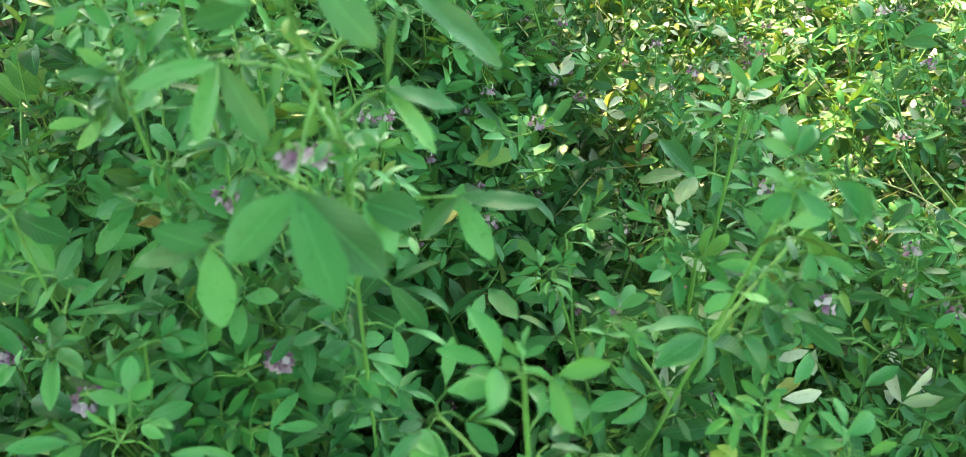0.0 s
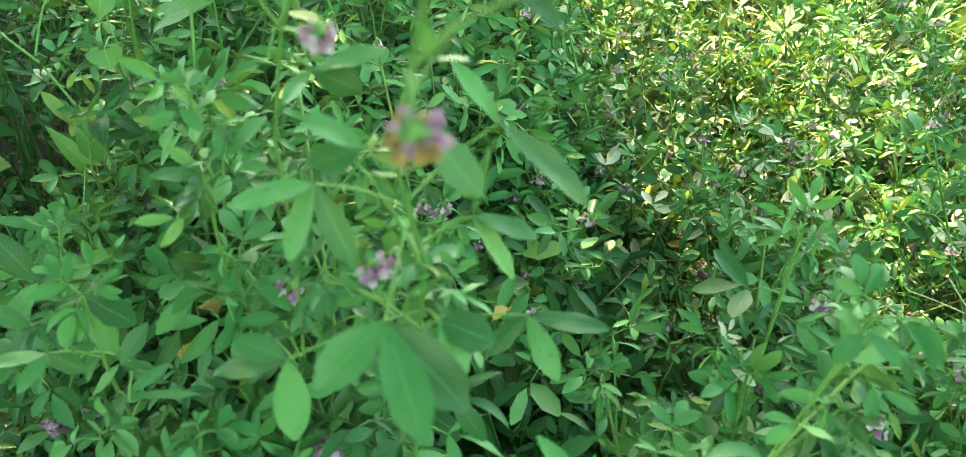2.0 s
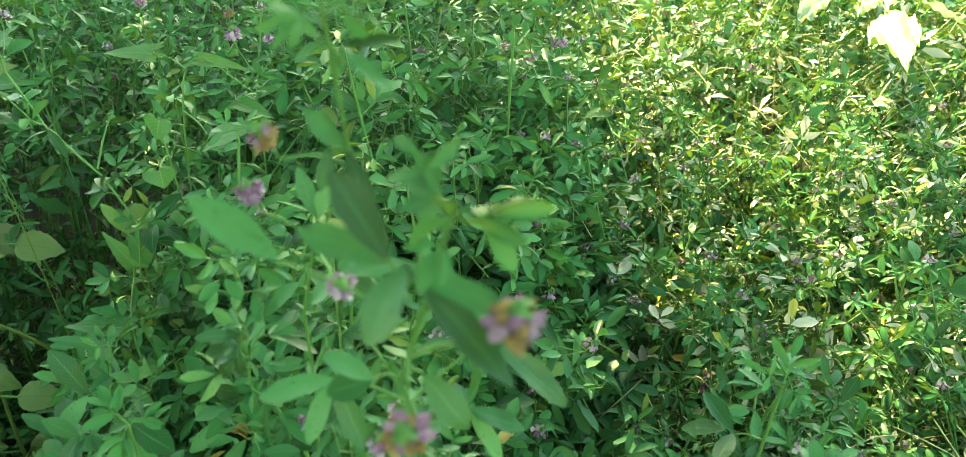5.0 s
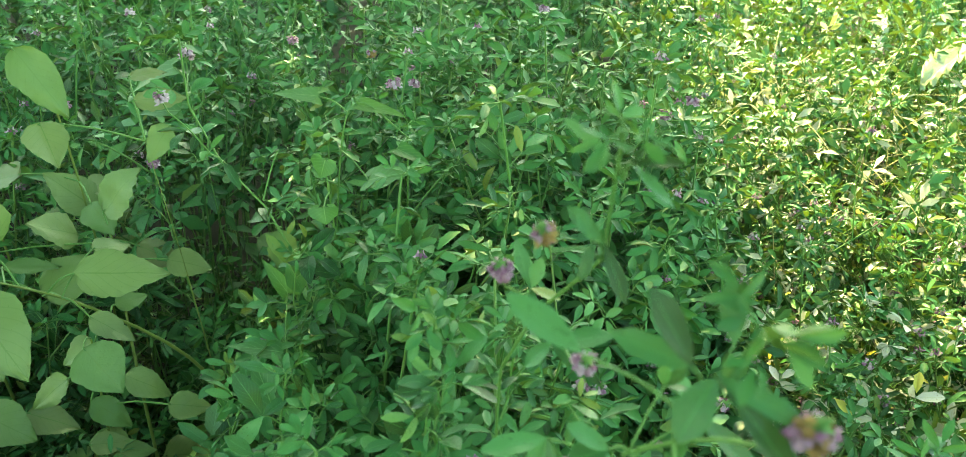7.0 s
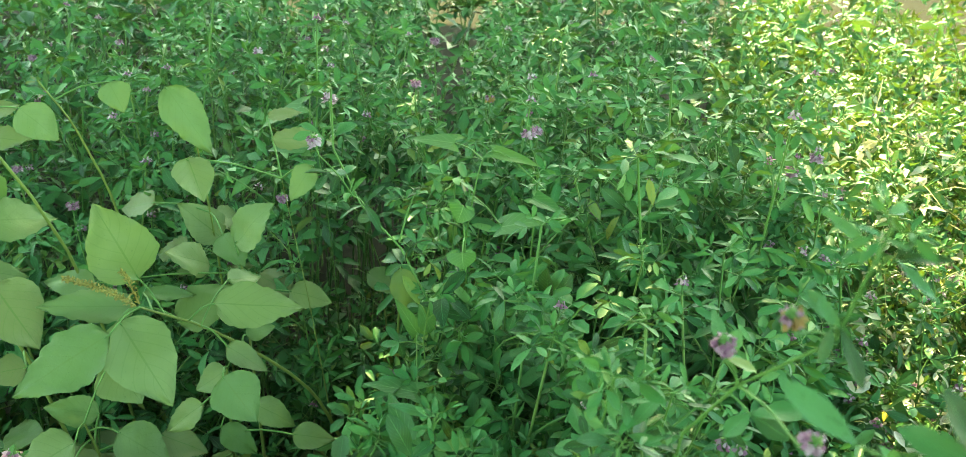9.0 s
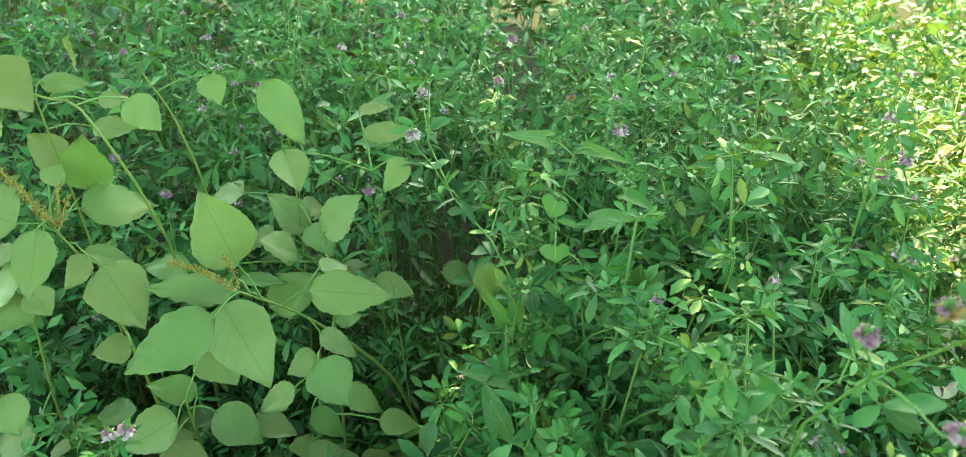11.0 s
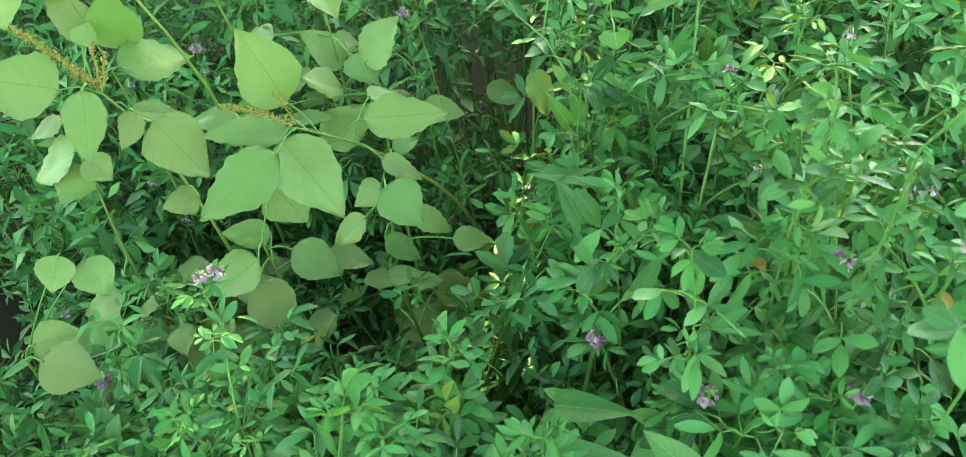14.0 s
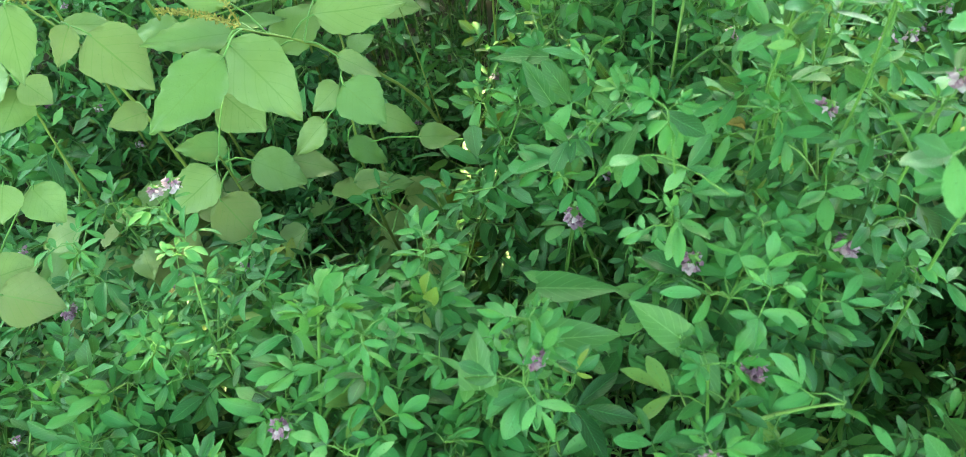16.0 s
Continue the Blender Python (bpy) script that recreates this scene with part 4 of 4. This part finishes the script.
spray(tall_b, (-0.075, 0.249, 0.795), [((-0.057, 0.215, 0.766), 0.016), ((-0.042, 0.232, 0.767), 0.019), ((-0.099, 0.228, 0.779), 0.016)])
spray(tall_b, (-0.020, 0.333, 0.737), [((0.021, 0.329, 0.733), 0.012), ((-0.004, 0.313, 0.712), 0.012), ((-0.039, 0.320, 0.721), 0.012)])
spray(tall_b, (-0.126, 0.280, 0.748), [((-0.155, 0.267, 0.750), 0.014), ((-0.120, 0.258, 0.721), 0.015), ((-0.148, 0.279, 0.759), 0.012)])
spray(tall_b, (-0.061, 0.304, 0.754), [((-0.035, 0.301, 0.745), 0.018), ((-0.046, 0.291, 0.734), 0.013)])
spray(tall_b, (-0.051, 0.193, 0.958), [((-0.062, 0.180, 0.938), 0.013), ((-0.017, 0.178, 0.930), 0.011), ((-0.020, 0.189, 0.947), 0.008)])
spray(tall_b, (-0.058, 0.283, 0.886), [((-0.050, 0.280, 0.900), 0.006), ((-0.061, 0.281, 0.899), 0.006), ((-0.044, 0.279, 0.889), 0.005)])
spray(tall_b, (-0.046, 0.202, 0.965), [((-0.050, 0.212, 0.986), 0.009)])
spray(tall_b, (-0.058, 0.200, 0.955), [((-0.076, 0.208, 0.979), 0.012), ((-0.087, 0.206, 0.960), 0.010)])
spray(tall_b, (-0.096, 0.212, 0.945), [((-0.127, 0.219, 0.961), 0.012)])
spray(tall_a, (-0.088, 0.269, 1.000), [((-0.067, 0.267, 1.003), 0.006), ((-0.069, 0.260, 0.986), 0.006), ((-0.079, 0.272, 1.011), 0.004)])
spray(tall_a, (-0.096, 0.273, 1.000), [((-0.118, 0.279, 1.012), 0.006), ((-0.107, 0.270, 0.993), 0.004)])
spray(tall_a, (-0.095, 0.291, 0.951), [((-0.081, 0.277, 0.930), 0.008), ((-0.114, 0.299, 0.964), 0.008)])
spray(tall_a, (-0.100, 0.286, 0.954), [((-0.108, 0.290, 0.966), 0.006), ((-0.103, 0.278, 0.938), 0.006)])
spray(tall_a, (-0.135, 0.366, 0.878), [((-0.130, 0.375, 0.894), 0.010), ((-0.148, 0.379, 0.902), 0.009), ((-0.116, 0.364, 0.876), 0.009)])
spray(tall_a, (-0.118, 0.341, 0.860), [((-0.084, 0.345, 0.869), 0.013), ((-0.095, 0.335, 0.853), 0.012), ((-0.130, 0.332, 0.847), 0.011)])
LEAFY = "leafy alfalfa plant with broad blue-green leaflets"
STEM_A = [(-0.22, 0.50, 0), (-0.215, 0.44, 0.62), (-0.205, 0.405, 0.77), (-0.200, 0.398, 0.825)]
STEM_B = [(-0.42, 0.74, 0), (-0.43, 0.69, 0.52), (-0.435, 0.675, 0.62), (-0.432, 0.685, 0.685)]
STEM_C = [(-0.35, 0.57, 0), (-0.352, 0.50, 0.50), (-0.357, 0.472, 0.63), (-0.354, 0.485, 0.685)]
STEM_D = [(-0.28, 0.47, 0), (-0.277, 0.40, 0.52), (-0.275, 0.376, 0.64), (-0.284, 0.386, 0.70)]
leafy_a, leafy_b, leafy_c, leafy_d = [(alfalfa(LEAFY, path, 1.15, 0.5, 4, 0.05, [], 60 + k, 0.040, 0.8, 0.9), bend(path, 60)) for k, path in enumerate((STEM_A, STEM_B, STEM_C, STEM_D))]
ARCH = [(-0.46, 0.80, 0), (-0.42, 0.745, 0.45), (-0.352, 0.691, 0.631), (-0.30, 0.625, 0.705), (-0.23, 0.537, 0.745)]
arching = (alfalfa("arching alfalfa shoot with a long bare stem", ARCH, 1.0, 0.88, 2, 0.03, [], 71, 0.024, 0.9), bend(ARCH, 60))
spray(arching, (-0.232, 0.540, 0.748), [((-0.212, 0.520, 0.762), 0.009), ((-0.222, 0.515, 0.737), 0.008), ((-0.240, 0.525, 0.770), 0.008)])
spray(arching, (-0.300, 0.622, 0.712), [((-0.282, 0.600, 0.722), 0.009), ((-0.318, 0.602, 0.718), 0.008), ((-0.301, 0.610, 0.737), 0.008)])
spray(leafy_a, (-0.196, 0.386, 0.784), [((-0.216, 0.367, 0.792), 0.009), ((-0.217, 0.395, 0.795), 0.007), ((-0.188, 0.392, 0.796), 0.006)])
spray(leafy_a, (-0.211, 0.393, 0.809), [((-0.210, 0.376, 0.804), 0.007), ((-0.225, 0.401, 0.816), 0.007), ((-0.226, 0.384, 0.816), 0.005)])
spray(leafy_a, (-0.199, 0.401, 0.815), [((-0.195, 0.383, 0.803), 0.009), ((-0.194, 0.416, 0.817), 0.005), ((-0.209, 0.398, 0.829), 0.006)])
spray(leafy_a, (-0.191, 0.401, 0.806), [((-0.183, 0.384, 0.796), 0.006), ((-0.176, 0.409, 0.788), 0.006), ((-0.174, 0.404, 0.810), 0.005)])
spray(leafy_b, (-0.444, 0.683, 0.675), [((-0.461, 0.674, 0.713), 0.013), ((-0.428, 0.686, 0.637), 0.020), ((-0.412, 0.696, 0.674), 0.010)])
spray(leafy_b, (-0.457, 0.655, 0.637), [((-0.470, 0.634, 0.644), 0.009), ((-0.476, 0.663, 0.651), 0.009), ((-0.461, 0.641, 0.626), 0.009), ((-0.451, 0.656, 0.617), 0.008)])
spray(leafy_b, (-0.421, 0.692, 0.665), [((-0.389, 0.694, 0.664), 0.012), ((-0.430, 0.708, 0.684), 0.010)])
spray(leafy_b, (-0.435, 0.647, 0.599), [((-0.453, 0.632, 0.620), 0.012), ((-0.441, 0.664, 0.612), 0.009), ((-0.411, 0.644, 0.580), 0.010)])
spray(leafy_c, (-0.368, 0.465, 0.652), [((-0.389, 0.462, 0.695), 0.017), ((-0.388, 0.444, 0.626), 0.014), ((-0.352, 0.480, 0.664), 0.011)])
spray(leafy_c, (-0.353, 0.478, 0.655), [((-0.318, 0.491, 0.665), 0.011), ((-0.329, 0.487, 0.627), 0.012), ((-0.358, 0.482, 0.674), 0.013)])
spray(leafy_c, (-0.352, 0.495, 0.679), [((-0.391, 0.466, 0.704), 0.008), ((-0.338, 0.497, 0.648), 0.008)])
spray(leafy_c, (-0.369, 0.444, 0.627), [((-0.387, 0.432, 0.652), 0.013), ((-0.381, 0.428, 0.603), 0.015), ((-0.348, 0.444, 0.615), 0.011)])
spray(leafy_d, (-0.289, 0.394, 0.694), [((-0.256, 0.386, 0.679), 0.017), ((-0.274, 0.387, 0.656), 0.015), ((-0.298, 0.382, 0.695), 0.008)])
spray(leafy_d, (-0.267, 0.376, 0.656), [((-0.251, 0.389, 0.679), 0.011), ((-0.283, 0.365, 0.640), 0.014), ((-0.246, 0.378, 0.651), 0.007)])
spray(leafy_d, (-0.303, 0.366, 0.672), [((-0.321, 0.342, 0.683), 0.013), ((-0.288, 0.373, 0.652), 0.011), ((-0.311, 0.342, 0.661), 0.010)])
spray(leafy_d, (-0.262, 0.365, 0.641), [((-0.237, 0.378, 0.657), 0.008), ((-0.274, 0.355, 0.624), 0.011), ((-0.222, 0.376, 0.634), 0.007)])
alfalfa(TALL, [(-0.40, 0.82, 0), (-0.43, 0.71, 0.62), (-0.51, 0.725, 0.742), (-0.557, 0.735, 0.775), (-0.575, 0.737, 0.82), (-0.577, 0.735, 0.90)], 1.2, 0.4, 4, 0.07, [((-0.569, 0.68, 0.849), "pale"), ((-0.611, 0.80, 0.86), "pale")], 3, 0.036, 0.9)
alfalfa(TALL, [(-0.30, 0.90, 0), (-0.35, 0.83, 0.80)], 1.1, 0.4, 6, 0.10, [((-0.362, 0.816, 0.849), "purple")], 4)
alfalfa(TALL, [(-0.10, 1.05, 0), (-0.06, 0.98, 0.76)], 1.1, 0.4, 6, 0.10, [((-0.051, 0.968, 0.801), "purple")], 5)
alfalfa(TALL, [(-0.14, 0.46, 0), (-0.10, 0.40, 0.70)], 1.3, 0.6, 5, 0.07, [((-0.097, 0.389, 0.729), "purple")], 6)
alfalfa("leafy alfalfa plant with a pale lilac flower head", [(-0.42, 0.55, 0), (-0.38, 0.50, 0.50)], 1.2, 0.35, 6, 0.08, [((-0.373, 0.481, 0.51), "pale")], 7)
alfalfa("leafy alfalfa plant with pale lilac flower heads", [(-0.70, 0.33, 0), (-0.695, 0.298, 0.47), (-0.738, 0.364, 0.527), (-0.773, 0.392, 0.557)], 1.1, 0.5, 4, 0.07, [((-0.777, 0.397, 0.573), "pale"), ((-0.763, 0.405, 0.575), "pale")], 8)
alfalfa("low alfalfa plant with a half-wilted flower head", [(-0.84, 0.45, 0), (-0.785, 0.375, 0.445)], 1.1, 0.4, 5, 0.08, [((-0.764, 0.352, 0.490), "wilted")], 9)
for k, (x, y, z, kind) in enumerate(((-0.388, 0.985, 0.80, "purple"), (-0.376, 1.13, 0.80, "purple"), (-0.267, 1.362, 0.84, "pale"), (-0.288, 0.912, 0.72, "purple"), (-0.016, 1.038, 0.80, "purple"),
                                     (-0.601, 1.07, 0.82, "purple"), (-0.493, 1.112, 0.80, "wilted"), (-0.648, 1.286, 0.84, "purple"))):
    alfalfa("flowering alfalfa plant at the back of the stand", [(x + 0.06 * math.cos(k), y + 0.08, 0), (x, y, z - 0.03)], 1.1, 0.4, 5, 0.10, [((x, y, z), kind)], 20 + k)
for k, (x, y, z, kind) in enumerate(((-1.422, 1.164, 0.74, "purple"), (-1.207, 1.152, 0.80, "purple"), (-0.913, 1.135, 0.82, "pale"), (-0.976, 0.978, 0.78, "purple"), (-1.067, 0.841, 0.62, "purple"),
                                     (-1.173, 0.853, 0.66, "purple"), (-0.952, 0.997, 0.70, "purple"), (-0.727, 0.876, 0.68, "purple"))):
    alfalfa("flowering alfalfa plant behind the pigweed", [(x + 0.06 * math.cos(k), y + 0.08, 0), (x, y, z - 0.03)], 1.0, 0.45, 4, 0.09, [((x, y, z), kind)], 40 + k)
for k, (x, y, z) in enumerate(((-0.732, 0.439, 0.46), (-0.364, 0.44, 0.56), (-0.366, 0.259, 0.58), (-0.58, 0.217, 0.50), (-0.236, 0.207, 0.55), (-0.967, 0.392, 0.40))):
    alfalfa("low leafy alfalfa plant with a small violet head", [(x - 0.05 * math.cos(k), y + 0.05, 0), (x, y, z - 0.01)], 1.15, 0.4, 5, 0.07, [((x, y - 0.01, z - 0.015), "purple")], 60 + k)
for k, (x, y, z) in enumerate(((0.214, 0.603, 0.62), (0.234, 0.492, 0.62), (0.14, 0.455, 0.60), (0.04, 0.471, 0.58), (0.35, 0.54, 0.56), (0.009, 0.250, 0.695), (0.151, 0.338, 0.740), (0.170, 0.495, 0.695), (0.416, 0.871, 0.60))):
    alfalfa("upright leafy alfalfa shoot", [(x - 0.08 * math.cos(k), y + 0.05, 0), (x, y, z)], 1.3, 0.45, 4, 0.08, (), 80 + k)
for k, (x, y, z) in enumerate(((-0.489, 0.375, 0.55), (-0.511, 0.259, 0.56), (-0.376, 0.276, 0.58), (-0.26, 0.35, 0.57), (-0.735, 0.273, 0.50), (-0.242, 0.267, 0.56), (-0.907, 0.388, 0.50), (-0.949, 0.50, 0.46),
                               (-0.43, 0.63, 0.60), (-0.37, 0.60, 0.58), (-0.40, 0.70, 0.64), (-0.31, 0.62, 0.60), (-0.25, 0.56, 0.58), (-0.46, 0.56, 0.54), (-0.33, 0.71, 0.64),
                               (-0.45, 0.80, 0.62), (-0.38, 0.77, 0.63), (-0.32, 0.80, 0.64), (-0.27, 0.74, 0.61), (-0.42, 0.86, 0.68))):
    alfalfa("bushy leafy alfalfa shoot with a dense tip", [(x - 0.05 * math.cos(k), y + 0.05, 0), (x, y, z)], 1.35, 0.45, 4, 0.07, (), 100 + k)


for k, (x, y, z) in enumerate(((-0.157, 0.497, 0.755), (-0.235, 0.580, 0.715), (-0.205, 0.455, 0.690), (-0.120, 0.560, 0.720), (-0.275, 0.640, 0.690), (-0.185, 0.650, 0.700), (-0.210, 0.345, 0.632))):
    alfalfa("slender alfalfa plant with narrow loose leaves", [(x - 0.06 * math.cos(2 * k), y + 0.06, 0), (x, y, z)], 1.05, 0.42, 6, 0.09, (), 140 + k, 0.030)
# shoots at sunlit spots, every third leaf in the glare colour
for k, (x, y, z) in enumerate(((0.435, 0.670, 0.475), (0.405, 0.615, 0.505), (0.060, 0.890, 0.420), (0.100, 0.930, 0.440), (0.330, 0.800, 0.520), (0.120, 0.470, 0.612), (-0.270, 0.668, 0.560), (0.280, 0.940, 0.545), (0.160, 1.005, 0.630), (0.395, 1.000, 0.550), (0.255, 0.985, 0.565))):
    alfalfa("alfalfa shoot with bleached cream leaves in the sun", [(x - 0.07 * math.cos(2 * k), y + 0.04, 0), (x, y, z)], 1.0, 0.62, 3, 0.06, (), 160 + k, 0.036, glare_every=3)


# ---- a broad-leaved weed in the sun ----
pigweed_e = pigweed("sunlit broad-leaved weed with yellow-green leaves", [(0.70, 1.86, 0.0), (0.66, 1.80, 0.45), (0.62, 1.72, 0.75)])
for base, tip, width in (((0.56, 1.81, 0.76), (0.405, 1.50, 0.752), 0.06), ((0.66, 1.86, 0.755), (0.575, 1.62, 0.755), 0.08), ((0.575, 1.56, 0.75), (0.515, 1.27, 0.745), 0.08),
                         ((0.60, 1.70, 0.755), (0.53, 1.58, 0.76), 0.05), ((0.70, 1.80, 0.74), (0.80, 1.70, 0.72), 0.07)):
    big_leaf(pigweed_e, base, tip, width, (-0.1, 0.15))


# ---- bindweed that climbs through the alfalfa ----
def arrow(s):
    """Half width of an arrow-shaped leaf, widest at its base."""
    return (1.0 - s) ** 0.75 * (0.75 + 0.35 * math.sin(math.pi * s)) + 0.03


def bindweed(label, path, leaves):
    """A thin twining stem along path, with (base, tip, width) for each leaf."""
    ob = tagged(new("bindweed"), label, "weed", "bindweed vines")
    root = np.array(path[0])
    ob.location = path[0]
    line = bend(path, 24)
    g = Geo()
    v, f, uv = tube(line - root, np.linspace(0.0012, 0.0008, 24), 6)
    g.add(v, f, uv, 0)
    part("vine", g.mesh("vine", [STEM]), ob)
    for k, (base, tip, width) in enumerate(leaves):
        base, tip = np.array(base), np.array(tip)
        long = float(np.linalg.norm(tip - base))
        r = random.Random(k + len(label))
        g = Geo()
        v, f, uv = blade(long, width, arrow, 8, 4, r.uniform(0.1, 0.4), r.uniform(0.0, 0.22), 0.01, r.uniform(-0.4, 0.4), k)
        m = axes(base, tip - base, (r.uniform(-0.3, 0.3), -0.5, 1.0))
        g.add(v @ m[:3, :3].T + m[:3, 3] - root, f, uv, 0)
        # the two lobes that point back beside the stalk
        for side in (-1, 1):
            lobe, f2, uv2 = blade(long * 0.22, width * 0.40, arrow, 4, 2, 0.2, 0.1)
            q = m @ np.array(pose(side * width * 0.24, long * 0.05, 0.001, 0, 0, 180 + side * 22))
            g.add(lobe @ q[:3, :3].T + q[:3, 3] - root, f2, uv2, 0)
        seat = min(line, key=lambda p: np.linalg.norm(p - base))
        leaf = part("leaf", g.mesh("leaf", [BINDWEED]), ob)
        g = Geo()
        v, f, uv = tube(bend([seat - root, 0.5 * (seat + base) - root + np.array([0, 0, 0.004]), base - root], 6), np.linspace(0.0010, 0.0008, 6), 5)
        g.add(v, f, uv, 0)
        part("leaf_stalk", g.mesh("leaf_stalk", [STEM]), leaf)
    return ob


VINE = "bindweed vine with light green arrow-shaped leaves"
bindweed(VINE, [(-0.36, 0.46, 0.0), (-0.38, 0.42, 0.35), (-0.362, 0.322, 0.507), (-0.399, 0.248, 0.534)],
         [((-0.385, 0.343, 0.544), (-0.313, 0.352, 0.544), 0.034), ((-0.376, 0.285, 0.544), (-0.306, 0.303, 0.544), 0.040), ((-0.408, 0.231, 0.544), (-0.422, 0.280, 0.557), 0.036), ((-0.376, 0.326, 0.534), (-0.353, 0.299, 0.502), 0.03)])
bindweed(VINE, [(-0.24, 0.40, 0.0), (-0.25, 0.36, 0.40), (-0.263, 0.280, 0.571)],
         [((-0.263, 0.283, 0.567), (-0.302, 0.292, 0.594), 0.032), ((-0.256, 0.294, 0.562), (-0.229, 0.257, 0.525), 0.032)])
bindweed(VINE, [(-0.36, 0.62, 0.0), (-0.37, 0.60, 0.35), (-0.395, 0.59, 0.56), (-0.42, 0.62, 0.61), (-0.445, 0.68, 0.63)],
         [((-0.447, 0.690, 0.63), (-0.475, 0.685, 0.675), 0.022), ((-0.412, 0.597, 0.62), (-0.475, 0.590, 0.625), 0.026), ((-0.400, 0.540, 0.60), (-0.436, 0.575, 0.63), 0.030)])
bindweed(VINE, [(-0.56, 0.40, 0.0), (-0.58, 0.37, 0.30), (-0.589, 0.352, 0.45)], [((-0.589, 0.352, 0.455), (-0.590, 0.372, 0.505), 0.024)])
bindweed("bindweed vine arching between alfalfa stems", [(-0.42, 0.74, 0.0), (-0.40, 0.74, 0.45), (-0.361, 0.73, 0.60), (-0.295, 0.675, 0.66), (-0.225, 0.653, 0.68)],
         [((-0.225, 0.655, 0.685), (-0.19, 0.63, 0.70), 0.020)])
bindweed("bindweed vine arching between alfalfa stems", [(-0.40, 0.46, 0.0), (-0.38, 0.45, 0.45), (-0.34, 0.435, 0.60), (-0.277, 0.40, 0.64), (-0.238, 0.33, 0.67)],
         [((-0.33, 0.43, 0.605), (-0.31, 0.475, 0.635), 0.022), ((-0.285, 0.41, 0.64), (-0.262, 0.385, 0.632), 0.012)])
bindweed("bindweed vine with pale curled leaves at the back", [(-0.46, 0.88, 0.0), (-0.45, 0.84, 0.5), (-0.42, 0.79, 0.76), (-0.40, 0.80, 0.83), (-0.33, 0.78, 0.80)],
         [((-0.448, 0.80, 0.832), (-0.508, 0.80, 0.833), 0.032), ((-0.401, 0.80, 0.828), (-0.341, 0.79, 0.826), 0.024), ((-0.371, 0.75, 0.758), (-0.317, 0.74, 0.784), 0.036), ((-0.338, 0.75, 0.80), (-0.297, 0.74, 0.79), 0.024)])
bindweed("bindweed vine with pale curled leaves at the back", [(-0.38, 0.78, 0.0), (-0.40, 0.76, 0.5), (-0.405, 0.72, 0.74), (-0.414, 0.725, 0.78)],
         [((-0.409, 0.72, 0.789), (-0.415, 0.715, 0.768), 0.040), ((-0.396, 0.68, 0.752), (-0.392, 0.675, 0.734), 0.040)])
bindweed("bindweed vine with broad dull leaves behind the pigweed", [(-0.70, 1.04, 0.0), (-0.72, 1.02, 0.5), (-0.735, 0.99, 0.77)],
         [((-0.759, 1.00, 0.782), (-0.846, 0.99, 0.745), 0.042), ((-0.724, 0.95, 0.736), (-0.79, 0.94, 0.731), 0.045)])


# ---- dry leaves caught in the stand ----
def dry_leaf(x, y, z, size, seed):
    g = Geo()
    v, f, uv = blade(size, size * 0.6, ovate, 6, 4, 0.9, 0.5, 0.06, 0.8, seed)
    m = np.array(pose(0, 0, 0, 20, 30 * math.sin(seed), 70 * seed))
    g.add(v @ m[:3, :3].T, f, uv, 0)
    ob = new("dry_leaf", g.mesh("dry_leaf", [DRY_LEAF]))
    ob.location = (x, y, z)
    return tagged(ob, "curled dry brown leaf caught between alfalfa stems", "leaf", "dry leaves")


for k, (x, y, z) in enumerate(((-0.225, 0.43, 0.655), (-0.03, 0.52, 0.60), (-0.10, 0.42, 0.66), (-0.62, 0.58, 0.30), (-0.28, 0.47, 0.58), (0.16, 0.78, 0.50))):
    dry_leaf(x, y, z, 0.022, k + 1)


# ---- the plants of the front strip, one by one ----
frng = random.Random(77)
for k in range(70):
    az = radians(frng.uniform(-60, 42))
    r = math.sqrt(frng.uniform(0.22 ** 2, FRONT ** 2))
    x, y = EYE_X + r * math.sin(az), EYE_Y + r * math.cos(az)
    h = canopy(x, y) * frng.uniform(0.80, 1.02)
    if (x + 0.04) ** 2 + (y - 0.44) ** 2 < 0.013:
        continue
    a = frng.uniform(0, 6.28)
    text = "leafy blue-green alfalfa plant in the shaded front row" if x < 0.05 else "leafy alfalfa plant beside the sunlit part of the stand"
    flower = [((x + 0.012, y - 0.008, h + 0.012), "purple")] if k % 9 == 0 else ()
    alfalfa(text, [(x + 0.1 * math.cos(a), y + 0.1 * math.sin(a), 0), (x, y, h)], leaf_size(x, y) * frng.uniform(0.85, 1.15), 0.50, 3, 0.08, flower, 200 + k, 0.040)
